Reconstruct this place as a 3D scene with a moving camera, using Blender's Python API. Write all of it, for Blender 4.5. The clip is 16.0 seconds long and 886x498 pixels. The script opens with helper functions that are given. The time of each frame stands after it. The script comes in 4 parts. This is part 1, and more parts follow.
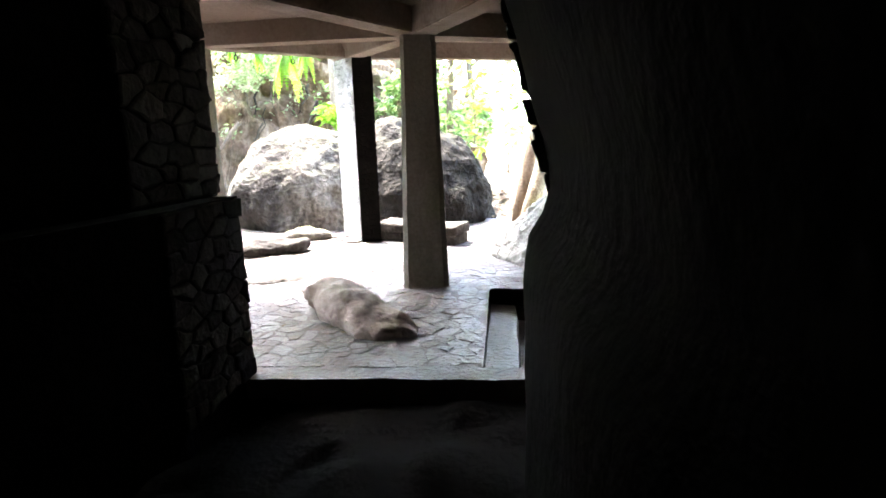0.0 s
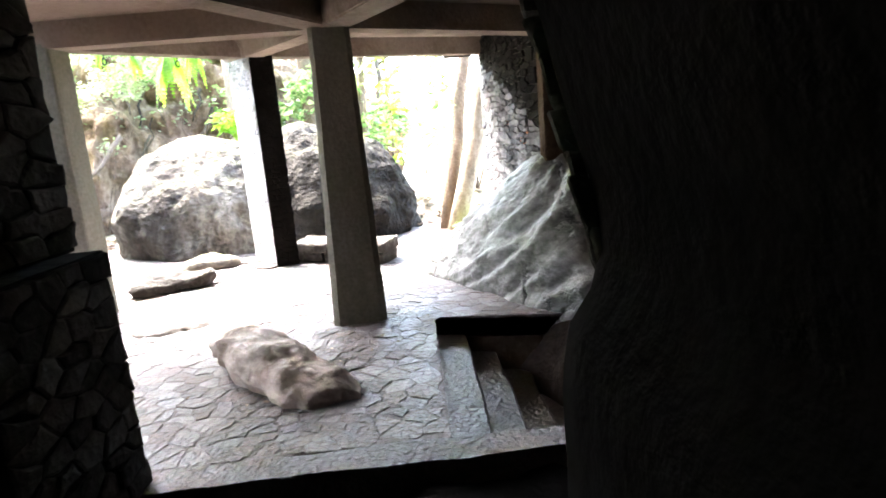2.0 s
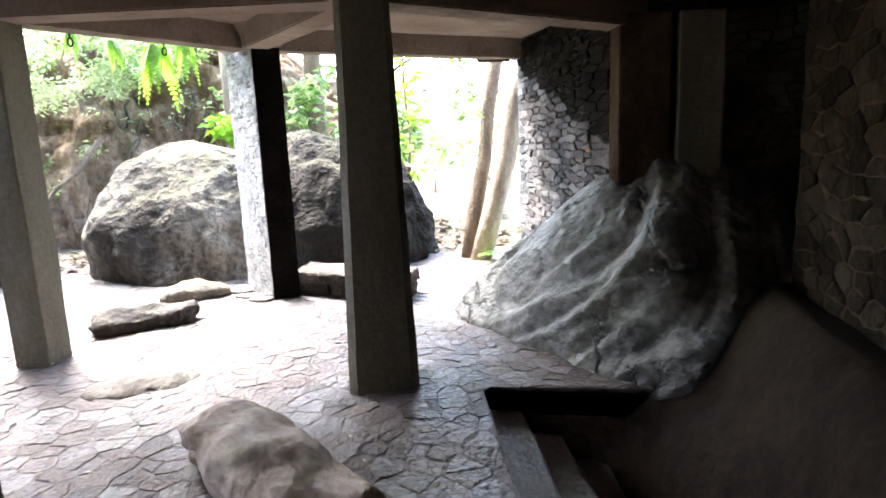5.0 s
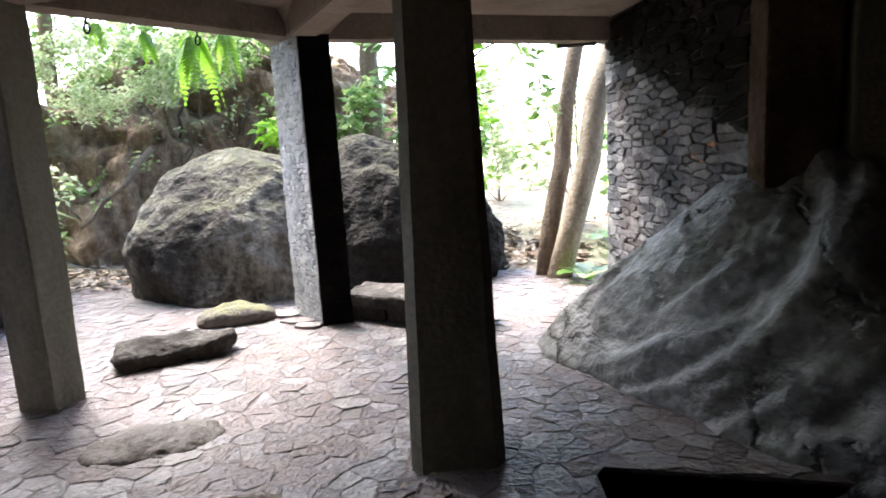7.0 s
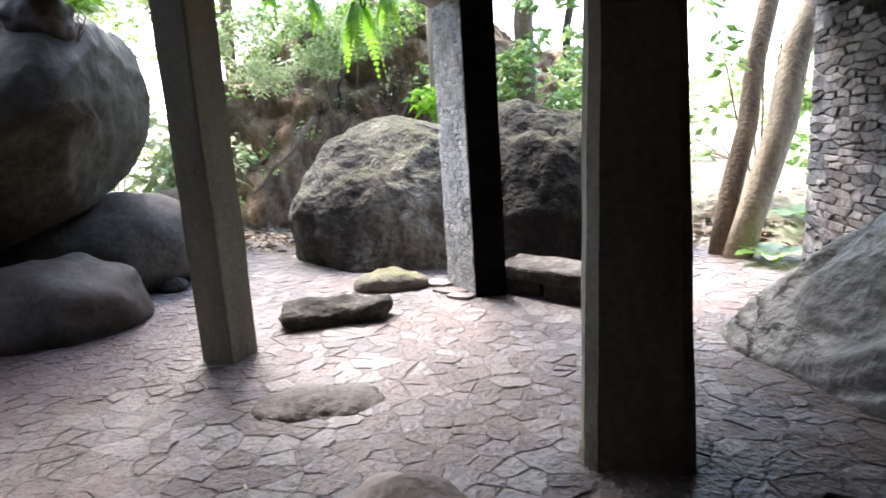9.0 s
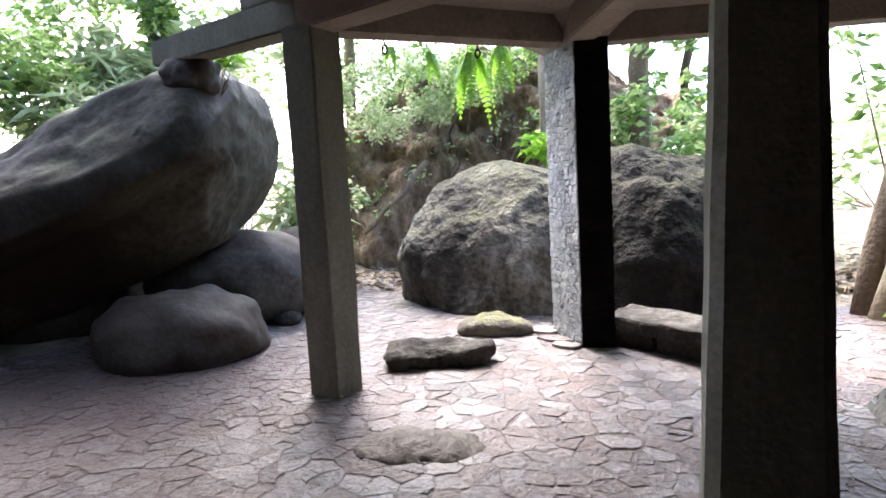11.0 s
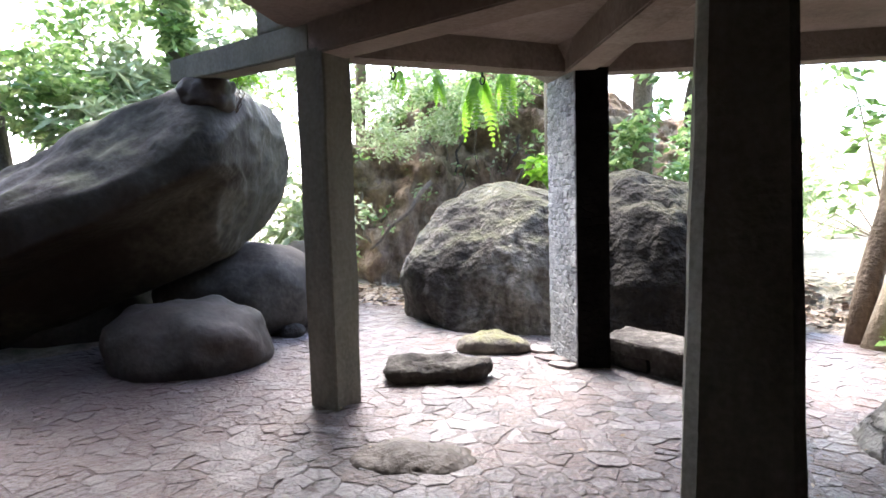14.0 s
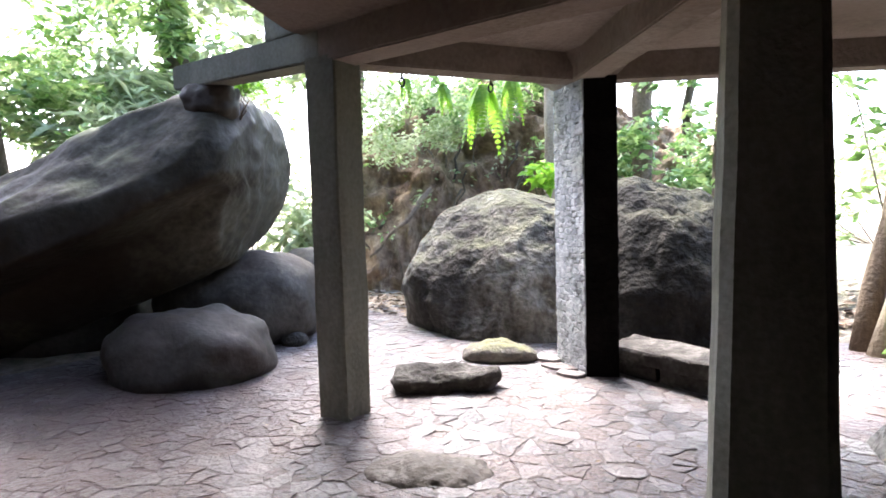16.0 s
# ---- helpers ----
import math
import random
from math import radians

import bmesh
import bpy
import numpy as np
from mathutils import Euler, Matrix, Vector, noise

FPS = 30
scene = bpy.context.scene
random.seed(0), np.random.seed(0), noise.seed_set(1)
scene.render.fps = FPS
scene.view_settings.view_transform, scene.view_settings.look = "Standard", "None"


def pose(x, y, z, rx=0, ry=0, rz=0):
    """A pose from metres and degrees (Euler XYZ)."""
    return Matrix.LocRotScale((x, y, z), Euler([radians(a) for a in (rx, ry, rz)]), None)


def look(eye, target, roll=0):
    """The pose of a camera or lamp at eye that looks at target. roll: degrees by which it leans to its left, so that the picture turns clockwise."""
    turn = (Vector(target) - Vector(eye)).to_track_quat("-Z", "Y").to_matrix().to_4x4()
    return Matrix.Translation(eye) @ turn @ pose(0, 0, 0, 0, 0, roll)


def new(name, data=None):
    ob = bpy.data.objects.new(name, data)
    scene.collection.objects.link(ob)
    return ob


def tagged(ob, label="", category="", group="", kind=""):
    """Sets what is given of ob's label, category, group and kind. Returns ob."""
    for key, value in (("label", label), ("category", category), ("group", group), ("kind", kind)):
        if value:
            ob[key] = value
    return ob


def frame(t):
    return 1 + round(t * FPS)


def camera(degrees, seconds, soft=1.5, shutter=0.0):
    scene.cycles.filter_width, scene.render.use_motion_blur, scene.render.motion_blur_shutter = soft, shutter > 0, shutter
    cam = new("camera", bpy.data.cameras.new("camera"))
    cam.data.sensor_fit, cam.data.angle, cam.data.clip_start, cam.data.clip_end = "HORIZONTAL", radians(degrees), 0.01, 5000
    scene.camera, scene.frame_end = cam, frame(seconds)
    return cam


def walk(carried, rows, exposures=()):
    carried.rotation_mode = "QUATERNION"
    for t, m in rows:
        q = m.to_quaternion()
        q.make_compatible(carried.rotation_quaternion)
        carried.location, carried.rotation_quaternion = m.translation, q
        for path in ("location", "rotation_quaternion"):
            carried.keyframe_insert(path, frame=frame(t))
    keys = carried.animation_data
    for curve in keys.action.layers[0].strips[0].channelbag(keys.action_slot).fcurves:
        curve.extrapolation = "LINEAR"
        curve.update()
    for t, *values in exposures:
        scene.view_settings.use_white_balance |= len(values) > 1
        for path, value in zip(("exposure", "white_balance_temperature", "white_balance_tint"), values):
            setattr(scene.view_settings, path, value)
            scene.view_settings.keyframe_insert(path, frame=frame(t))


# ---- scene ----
cam = camera(75.1, 16.0, soft=1.7, shutter=0.3)
PATH = [
    (0, (-0.078, 2.054, 1.546), (-0.663, 3.928, 1.162), -1.9),
    (0.5, (-0.166, 2.259, 1.584), (-0.727, 4.138, 1.192), -2.6),
    (1, (-0.312, 2.425, 1.623), (-0.801, 4.327, 1.246), -3.4),
    (1.5, (-0.418, 2.564, 1.615), (-0.826, 4.481, 1.219), -4.0),
    (2, (-0.463, 2.823, 1.642), (-0.764, 4.758, 1.234), -4.6),
    (2.5, (-0.576, 3.011, 1.641), (-0.755, 4.957, 1.215), -3.7),
    (3, (-0.72, 3.204, 1.632), (-0.917, 5.146, 1.199), -3.9),
    (3.5, (-0.781, 3.401, 1.603), (-1.004, 5.341, 1.173), -4.9),
    (4, (-0.837, 3.655, 1.621), (-1.085, 5.594, 1.197), -4.6),
    (4.2, (-0.894, 3.683, 1.616), (-1.127, 5.629, 1.215), -3.3),
    (6.3, (-1.234, 4.715, 1.614), (-1.598, 6.653, 1.286), -3.4),
    (6.5, (-1.277, 4.779, 1.616), (-1.666, 6.711, 1.278), -3.7),
    (7, (-1.377, 4.965, 1.529), (-1.844, 6.885, 1.222), -3.4),
    (7.5, (-1.425, 5.119, 1.448), (-2.065, 6.988, 1.138), -2.8),
    (8, (-1.469, 5.163, 1.456), (-2.25, 6.96, 1.056), -2.9),
    (8.5, (-1.57, 5.17, 1.481), (-2.403, 6.939, 1.062), -3.5),
    (9, (-1.631, 5.17, 1.477), (-2.546, 6.909, 1.106), -3.8),
    (9.5, (-1.638, 5.172, 1.496), (-2.72, 6.828, 1.203), -4.5),
    (10, (-1.657, 5.183, 1.497), (-2.812, 6.8, 1.263), -4.0),
    (12.5, (-1.647, 5.164, 1.523), (-2.921, 6.693, 1.318), -2.1),
    (13, (-1.605, 5.139, 1.543), (-2.886, 6.662, 1.347), -1.6),
    (13.5, (-1.562, 5.116, 1.55), (-2.823, 6.66, 1.385), -1.3),
    (14, (-1.529, 5.087, 1.527), (-2.768, 6.65, 1.379), -1.6),
    (14.5, (-1.539, 5.084, 1.53), (-2.742, 6.674, 1.378), -2.0),
    (15, (-1.579, 5.072, 1.538), (-2.75, 6.688, 1.4), -2.0),
    (15.5, (-1.644, 5.059, 1.524), (-2.814, 6.676, 1.398), -1.9),
    (16, (-1.666, 5.033, 1.548), (-2.884, 6.614, 1.42), -1.6),
]
walk(cam, [(t, look(eye, target, roll)) for t, eye, target, roll in PATH],
     exposures=[(0, 6.15, 6600, 13), (1.5, 6.35, 6600, 13), (3.5, 6.2, 6550, 13), (4.2, 5.95, 6500, 13), (6.3, 4.5, 6350, 13), (8.0, 4.08, 6350, 14), (13.0, 4.15, 6250, 15), (15.0, 4.35, 6250, 15), (16.0, 4.42, 6250, 15)])

# ---- light: bright hazy sky over a forest clearing ----
world = bpy.data.worlds.new("sky")
scene.world = world
world.use_nodes = True
wn = world.node_tree.nodes
sky = wn.new("ShaderNodeTexSky")
sky.sky_type = "NISHITA"
sky.sun_disc = False
sky.sun_elevation = radians(54)
sky.sun_rotation = radians(-59)
sky.air_density = 1.0
sky.dust_density = 2.5
sky.ozone_density = 0.5
wn["Background"].inputs["Strength"].default_value = 0.115
world.node_tree.links.new(sky.outputs[0], wn["Background"].inputs["Color"])
sun_data = bpy.data.lights.new("sun", "SUN")
sun_data.energy = 1.3
sun_data.angle = radians(30)
sun_data.color = (1.0, 0.98, 0.94)
sun = new("sun", sun_data)
sun.matrix_world = look((-27, 24, 37), (-4, 10, 0))


# ---- materials ----
def material(name, colours, scale=3.0, rough=0.85, bump=0.4, fine=30.0, per_piece=0.0, stain=None, stain_scale=0.6, stain_amount=0.5,
             streak=1.0, translucent=0.0, metal=0.0, up_tint=None, spec=0.35, mud=None, cracks=None, pits=None, gloss=0.0, deep_relief=0.03):
    m = bpy.data.materials.new(name)
    m.use_nodes = True
    n, l = m.node_tree.nodes, m.node_tree.links
    bsdf = n["Principled BSDF"]
    geo = n.new("ShaderNodeNewGeometry")
    mapping = n.new("ShaderNodeMapping")
    mapping.inputs["Scale"].default_value = (1, 1, streak)
    l.new(geo.outputs["Position"], mapping.inputs["Vector"])
    big = n.new("ShaderNodeTexNoise")
    big.inputs["Scale"].default_value, big.inputs["Detail"].default_value, big.inputs["Roughness"].default_value = scale, 6, 0.62
    l.new(mapping.outputs[0], big.inputs["Vector"])
    small = n.new("ShaderNodeTexNoise")
    small.inputs["Scale"].default_value, small.inputs["Detail"].default_value = fine, 4
    l.new(geo.outputs["Position"], small.inputs["Vector"])
    ramp = n.new("ShaderNodeValToRGB")
    stops = ramp.color_ramp.elements
    while len(stops) < len(colours):
        stops.new(0.5)
    for k, c in enumerate(colours):
        stops[k].position = 0.3 + 0.42 * k / max(1, len(colours) - 1)
        stops[k].color = (*c, 1)
    fac = n.new("ShaderNodeMath")
    fac.operation = "MULTIPLY_ADD"
    l.new(small.outputs["Fac"], fac.inputs[0])
    fac.inputs[1].default_value = 0.35
    add = n.new("ShaderNodeMath")
    add.operation = "ADD"
    l.new(big.outputs["Fac"], add.inputs[0])
    add.inputs[1].default_value = -0.175
    l.new(add.outputs[0], fac.inputs[2])
    last = fac.outputs[0]
    if per_piece:
        info = n.new("ShaderNodeObjectInfo")
        both = n.new("ShaderNodeMath")
        both.operation = "ADD"
        l.new(info.outputs["Random"], both.inputs[0])
        l.new(geo.outputs["Random Per Island"], both.inputs[1])
        wrap = n.new("ShaderNodeMath")
        wrap.operation = "FRACT"
        l.new(both.outputs[0], wrap.inputs[0])
        shift = n.new("ShaderNodeMath")
        shift.operation = "MULTIPLY_ADD"
        l.new(wrap.outputs[0], shift.inputs[0])
        shift.inputs[1].default_value = per_piece
        low = n.new("ShaderNodeMath")
        low.operation = "ADD"
        l.new(last, low.inputs[0])
        low.inputs[1].default_value = -per_piece / 2
        l.new(low.outputs[0], shift.inputs[2])
        last = shift.outputs[0]
    l.new(last, ramp.inputs["Fac"])
    colour = ramp.outputs["Color"]
    if stain:
        patch = n.new("ShaderNodeTexNoise")
        patch.inputs["Scale"].default_value, patch.inputs["Detail"].default_value = stain_scale, 5
        l.new(mapping.outputs[0], patch.inputs["Vector"])
        edge = n.new("ShaderNodeMapRange")
        edge.inputs["From Min"].default_value, edge.inputs["From Max"].default_value = 0.48, 0.68
        edge.inputs["To Max"].default_value = stain_amount
        l.new(patch.outputs["Fac"], edge.inputs["Value"])
        mix = n.new("ShaderNodeMix")
        mix.data_type = "RGBA"
        l.new(edge.outputs[0], mix.inputs[0])
        l.new(colour, mix.inputs[6])
        mix.inputs[7].default_value = (*stain, 1)
        colour = mix.outputs[2]
    if up_tint:
        sep = n.new("ShaderNodeSeparateXYZ")
        l.new(geo.outputs["Normal"], sep.inputs[0])
        moss = n.new("ShaderNodeMath")
        moss.operation = "MULTIPLY"
        l.new(sep.outputs["Z"], moss.inputs[0])
        l.new(big.outputs["Fac"], moss.inputs[1])
        cut = n.new("ShaderNodeMapRange")
        cut.inputs["From Min"].default_value, cut.inputs["From Max"].default_value = 0.3, 0.55
        cut.inputs["To Max"].default_value = 0.85
        l.new(moss.outputs[0], cut.inputs["Value"])
        mix = n.new("ShaderNodeMix")
        mix.data_type = "RGBA"
        l.new(cut.outputs[0], mix.inputs[0])
        l.new(colour, mix.inputs[6])
        mix.inputs[7].default_value = (*up_tint, 1)
        colour = mix.outputs[2]
    if mud:
        mx, my, reach, tone = mud
        gap = n.new("ShaderNodeVectorMath")
        gap.operation = "DISTANCE"
        l.new(geo.outputs["Position"], gap.inputs[0])
        gap.inputs[1].default_value = (mx, my, 0)
        ragged = n.new("ShaderNodeMath")
        ragged.operation = "MULTIPLY_ADD"
        l.new(big.outputs["Fac"], ragged.inputs[0])
        ragged.inputs[1].default_value = 2.4
        l.new(gap.outputs["Value"], ragged.inputs[2])
        spread = n.new("ShaderNodeMapRange")
        spread.inputs["From Min"].default_value, spread.inputs["From Max"].default_value = reach + 2.2, reach
        spread.inputs["To Max"].default_value = 0.8
        l.new(ragged.outputs[0], spread.inputs["Value"])
        mix = n.new("ShaderNodeMix")
        mix.data_type = "RGBA"
        l.new(spread.outputs[0], mix.inputs[0])
        l.new(colour, mix.inputs[6])
        mix.inputs[7].default_value = (*tone, 1)
        colour = mix.outputs[2]
    relief = []
    for spec_cell, feature in ((cracks, "DISTANCE_TO_EDGE"), (pits, "F1")):
        if not spec_cell:
            continue
        size, width, strength = spec_cell
        bend = n.new("ShaderNodeMix")
        bend.data_type = "RGBA"
        bend.blend_type = "LINEAR_LIGHT"
        bend.inputs[0].default_value = 0.3
        l.new(mapping.outputs[0], bend.inputs[6])
        l.new(big.outputs["Color"], bend.inputs[7])
        cell = n.new("ShaderNodeTexVoronoi")
        cell.feature = feature
        cell.inputs["Scale"].default_value = size
        l.new(bend.outputs[2], cell.inputs["Vector"])
        line = n.new("ShaderNodeMapRange")
        line.interpolation_type = "SMOOTHSTEP"
        line.inputs["From Max"].default_value = width
        l.new(cell.outputs["Distance"], line.inputs["Value"])
        fade = n.new("ShaderNodeMapRange")
        fade.inputs["From Min"].default_value, fade.inputs["From Max"].default_value = 0.42, 0.6
        l.new(big.outputs["Fac"], fade.inputs["Value"])
        keep = n.new("ShaderNodeMath")
        keep.operation = "MAXIMUM"
        l.new(line.outputs[0], keep.inputs[0])
        l.new(fade.outputs[0], keep.inputs[1])
        relief.append(keep.outputs[0])
        tone2 = n.new("ShaderNodeMapRange")
        tone2.inputs["To Min"].default_value, tone2.inputs["To Max"].default_value = strength, 0.0
        l.new(keep.outputs[0], tone2.inputs["Value"])
        mix = n.new("ShaderNodeMix")
        mix.data_type = "RGBA"
        l.new(tone2.outputs[0], mix.inputs[0])
        l.new(colour, mix.inputs[6])
        mix.inputs[7].default_value = (*[c * 0.35 for c in colours[0]], 1)
        colour = mix.outputs[2]
    l.new(colour, bsdf.inputs["Base Color"])
    bsdf.inputs["Roughness"].default_value = rough
    if gloss:
        sheen = n.new("ShaderNodeMapRange")
        sheen.inputs["From Min"].default_value, sheen.inputs["From Max"].default_value = 0.38, 0.62
        sheen.inputs["To Min"].default_value, sheen.inputs["To Max"].default_value = rough - gloss, rough + gloss
        l.new(big.outputs["Fac"], sheen.inputs["Value"])
        l.new(sheen.outputs[0], bsdf.inputs["Roughness"])
    bsdf.inputs["Metallic"].default_value = metal
    bsdf.inputs["Specular IOR Level"].default_value = spec
    if bump:
        mixed = n.new("ShaderNodeMath")
        mixed.operation = "ADD"
        l.new(big.outputs["Fac"], mixed.inputs[0])
        l.new(small.outputs["Fac"], mixed.inputs[1])
        b = n.new("ShaderNodeBump")
        b.inputs["Strength"].default_value, b.inputs["Distance"].default_value = bump, deep_relief
        height = mixed.outputs[0]
        for r in relief:
            deep = n.new("ShaderNodeMath")
            deep.operation = "MULTIPLY_ADD"
            l.new(r, deep.inputs[0])
            deep.inputs[1].default_value = 0.9
            l.new(height, deep.inputs[2])
            height = deep.outputs[0]
        l.new(height, b.inputs["Height"])
        l.new(b.outputs[0], bsdf.inputs["Normal"])
    if translucent:
        tr = n.new("ShaderNodeBsdfTranslucent")
        l.new(colour, tr.inputs["Color"])
        ms = n.new("ShaderNodeMixShader")
        ms.inputs[0].default_value = translucent
        l.new(bsdf.outputs[0], ms.inputs[1])
        l.new(tr.outputs[0], ms.inputs[2])
        l.new(ms.outputs[0], n["Material Output"].inputs["Surface"])
    return m


PAVING = material("paving_stone", [(0.095, 0.085, 0.086), (0.15, 0.117, 0.106), (0.158, 0.148, 0.149), (0.245, 0.228, 0.22)], 2.2, 0.48, 1.0, 24, 0.45,
                  stain=(0.155, 0.105, 0.09), stain_scale=0.8, stain_amount=0.6, mud=(-6.9, 6.2, 2.4, (0.075, 0.042, 0.032)), gloss=0.16)
DIRT = material("packed_dirt", [(0.1, 0.08, 0.07), (0.16, 0.135, 0.12), (0.22, 0.19, 0.17)], 3, 0.95, 0.6, 40, spec=0.1)
JOINT_DIRT = material("joint_dirt", [(0.075, 0.063, 0.063), (0.115, 0.09, 0.085), (0.14, 0.122, 0.12), (0.19, 0.17, 0.165)], 2.2, 0.6, 0.9, 24, spec=0.3, stain=(0.13, 0.088, 0.076), stain_scale=0.8, stain_amount=0.6, mud=(-6.9, 6.2, 2.4, (0.06, 0.034, 0.026)))
# These two browns carry some of the stairwell's shade in their colour.
BROWN_RUBBLE = material("dim_brown_rubble", [(0.012, 0.0088, 0.006), (0.025, 0.018, 0.0125), (0.045, 0.034, 0.024)], 3, 0.9, 0.8, 20, 0.4, stain=(0.05, 0.03, 0.018), stain_scale=0.9, spec=0.08)
SHADE_MUD = material("shade_brown_mud", [(0.012, 0.0072, 0.0046), (0.022, 0.0138, 0.009), (0.04, 0.0265, 0.0175)], 2.2, 0.85, 0.7, 16, stain=(0.03, 0.025, 0.014), stain_scale=0.8, streak=0.5, spec=0.12)
GREEN_RUBBLE = material("pale_green_rubble", [(0.09, 0.09, 0.06), (0.2, 0.2, 0.145), (0.32, 0.32, 0.25)], 3, 0.9, 0.8, 22, 0.4, stain=(0.1, 0.085, 0.05), stain_scale=1.4, spec=0.1)
MOSSY_RUBBLE = material("greenish_rubble", [(0.04, 0.04, 0.028), (0.12, 0.125, 0.09), (0.26, 0.275, 0.21)], 4, 0.85, 0.9, 24, 0.5, stain=(0.05, 0.035, 0.022), stain_scale=2.5, stain_amount=0.7, spec=0.12)
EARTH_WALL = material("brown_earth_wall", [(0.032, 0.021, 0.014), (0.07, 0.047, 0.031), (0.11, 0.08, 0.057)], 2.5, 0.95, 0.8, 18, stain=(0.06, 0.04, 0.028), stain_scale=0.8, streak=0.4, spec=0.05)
DAMP_STONE = material("damp_brown_stone", [(0.06, 0.046, 0.036), (0.092, 0.074, 0.06), (0.13, 0.108, 0.09)], 3, 0.6, 0.6, 24, stain=(0.085, 0.072, 0.055), stain_scale=1.6, spec=0.3)
# Darker copy of the boulder stone; the shade on this boulder is coloured in.
SHADE_BOULDER = material("shade_boulder_stone", [(0.01, 0.009, 0.008), (0.022, 0.02, 0.017), (0.055, 0.05, 0.043)], 1.3, 0.9, 0.8, 14,
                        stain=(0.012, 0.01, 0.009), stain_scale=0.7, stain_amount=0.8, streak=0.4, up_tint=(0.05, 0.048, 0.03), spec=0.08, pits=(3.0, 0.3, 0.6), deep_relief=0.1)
LITTER = material("forest_floor", [(0.13, 0.105, 0.075), (0.26, 0.22, 0.17), (0.42, 0.38, 0.31)], 4, 0.95, 0.9, 35, stain=(0.26, 0.3, 0.17), stain_scale=0.35, stain_amount=0.8, spec=0.1)
EARTH = material("bank_earth", [(0.075, 0.048, 0.033), (0.215, 0.15, 0.105), (0.4, 0.3, 0.215)], 1.9, 0.95, 0.6, 10, stain=(0.1, 0.11, 0.05), stain_scale=0.9, stain_amount=0.4, streak=0.6, spec=0.03, pits=(1.6, 0.35, 0.7), deep_relief=0.14)
BOULDER = material("boulder_stone", [(0.03, 0.026, 0.022), (0.1, 0.09, 0.075), (0.32, 0.3, 0.262)], 1.3, 0.88, 1.0, 13,
                   stain=(0.022, 0.018, 0.016), stain_scale=0.75, stain_amount=0.9, streak=0.35, up_tint=(0.085, 0.085, 0.045), spec=0.1, pits=(2.6, 0.32, 0.85), cracks=(0.5, 0.02, 0.7), deep_relief=0.07)
SMOOTH_ROCK = material("smooth_brown_rock", [(0.03, 0.026, 0.021), (0.062, 0.054, 0.044), (0.11, 0.098, 0.082)], 0.9, 0.62, 0.3, 16,
                       stain=(0.075, 0.042, 0.03), stain_scale=0.6, stain_amount=0.6, spec=0.14, pits=(1.3, 0.12, 0.7))
MOSS_TOP_ROCK = material("moss_topped_rock", [(0.024, 0.0195, 0.0135), (0.06, 0.052, 0.037), (0.13, 0.119, 0.086)], 0.8, 0.6, 0.28, 12,
                         stain=(0.03, 0.02, 0.014), stain_scale=0.5, stain_amount=0.8, up_tint=(0.15, 0.16, 0.07), spec=0.1, pits=(1.2, 0.12, 0.85), deep_relief=0.05)
SLATE = material("layered_grey_rock", [(0.05, 0.049, 0.045), (0.135, 0.134, 0.125), (0.27, 0.27, 0.258)], 1.5, 0.48, 0.9, 12,
                 stain=(0.06, 0.045, 0.033), stain_scale=0.5, stain_amount=0.6, spec=0.35, cracks=(0.9, 0.03, 0.8), deep_relief=0.03)
PALE_ROCK = material("pale_flecked_rock", [(0.24, 0.185, 0.16), (0.46, 0.385, 0.335), (0.6, 0.53, 0.475)], 3, 0.85, 0.8, 20, stain=(0.13, 0.085, 0.065), stain_scale=3.2, stain_amount=0.75)
DARK_ROCK = material("dark_flat_rock", [(0.024, 0.02, 0.017), (0.055, 0.049, 0.042), (0.14, 0.13, 0.115)], 4, 0.85, 0.9, 24, spec=0.15)
MOSSY = material("mossy_stone", [(0.09, 0.08, 0.07), (0.17, 0.15, 0.12), (0.22, 0.2, 0.16)], 5, 0.9, 0.8, 26, up_tint=(0.12, 0.12, 0.045))
CONCRETE = material("weathered_concrete", [(0.135, 0.126, 0.093), (0.225, 0.212, 0.165), (0.33, 0.312, 0.26)], 2.2, 0.85, 0.25, 30,
                    stain=(0.1, 0.1, 0.06), stain_scale=1.1, stain_amount=0.6, streak=0.25, spec=0.15)
SLAB_CONCRETE = material("board_marked_concrete", [(0.17, 0.13, 0.1), (0.26, 0.215, 0.175), (0.34, 0.29, 0.25)], 1.8, 0.9, 0.4, 26,
                         stain=(0.14, 0.085, 0.055), stain_scale=0.9, stain_amount=0.6, spec=0.1)
RUBBLE = material("rubble_stone", [(0.038, 0.04, 0.045), (0.09, 0.092, 0.098), (0.19, 0.19, 0.19)], 3, 0.85, 0.8, 20, 0.35,
                  stain=(0.16, 0.1, 0.075), stain_scale=0.9, stain_amount=0.3, spec=0.15)
BLACK_RUBBLE = material("black_rubble_stone", [(0.006, 0.0055, 0.005), (0.012, 0.011, 0.01), (0.025, 0.022, 0.02)], 3, 0.95, 0.6, 20, 0.3, spec=0.04)
PILLAR_STONE = material("pale_rubble_stone", [(0.27, 0.28, 0.3), (0.43, 0.445, 0.47), (0.56, 0.57, 0.58)], 3, 0.9, 0.6, 24, 0.18,
                        stain=(0.26, 0.27, 0.19), stain_scale=0.8, stain_amount=0.5)
# Near-black stone: the gloom of unlit surfaces is put into these two colours.
SHADE_STONE = material("shade_passage_stone", [(0.024, 0.022, 0.019), (0.046, 0.042, 0.037), (0.08, 0.074, 0.065)], 3, 0.9, 0.7, 20, 0.3, spec=0.03)
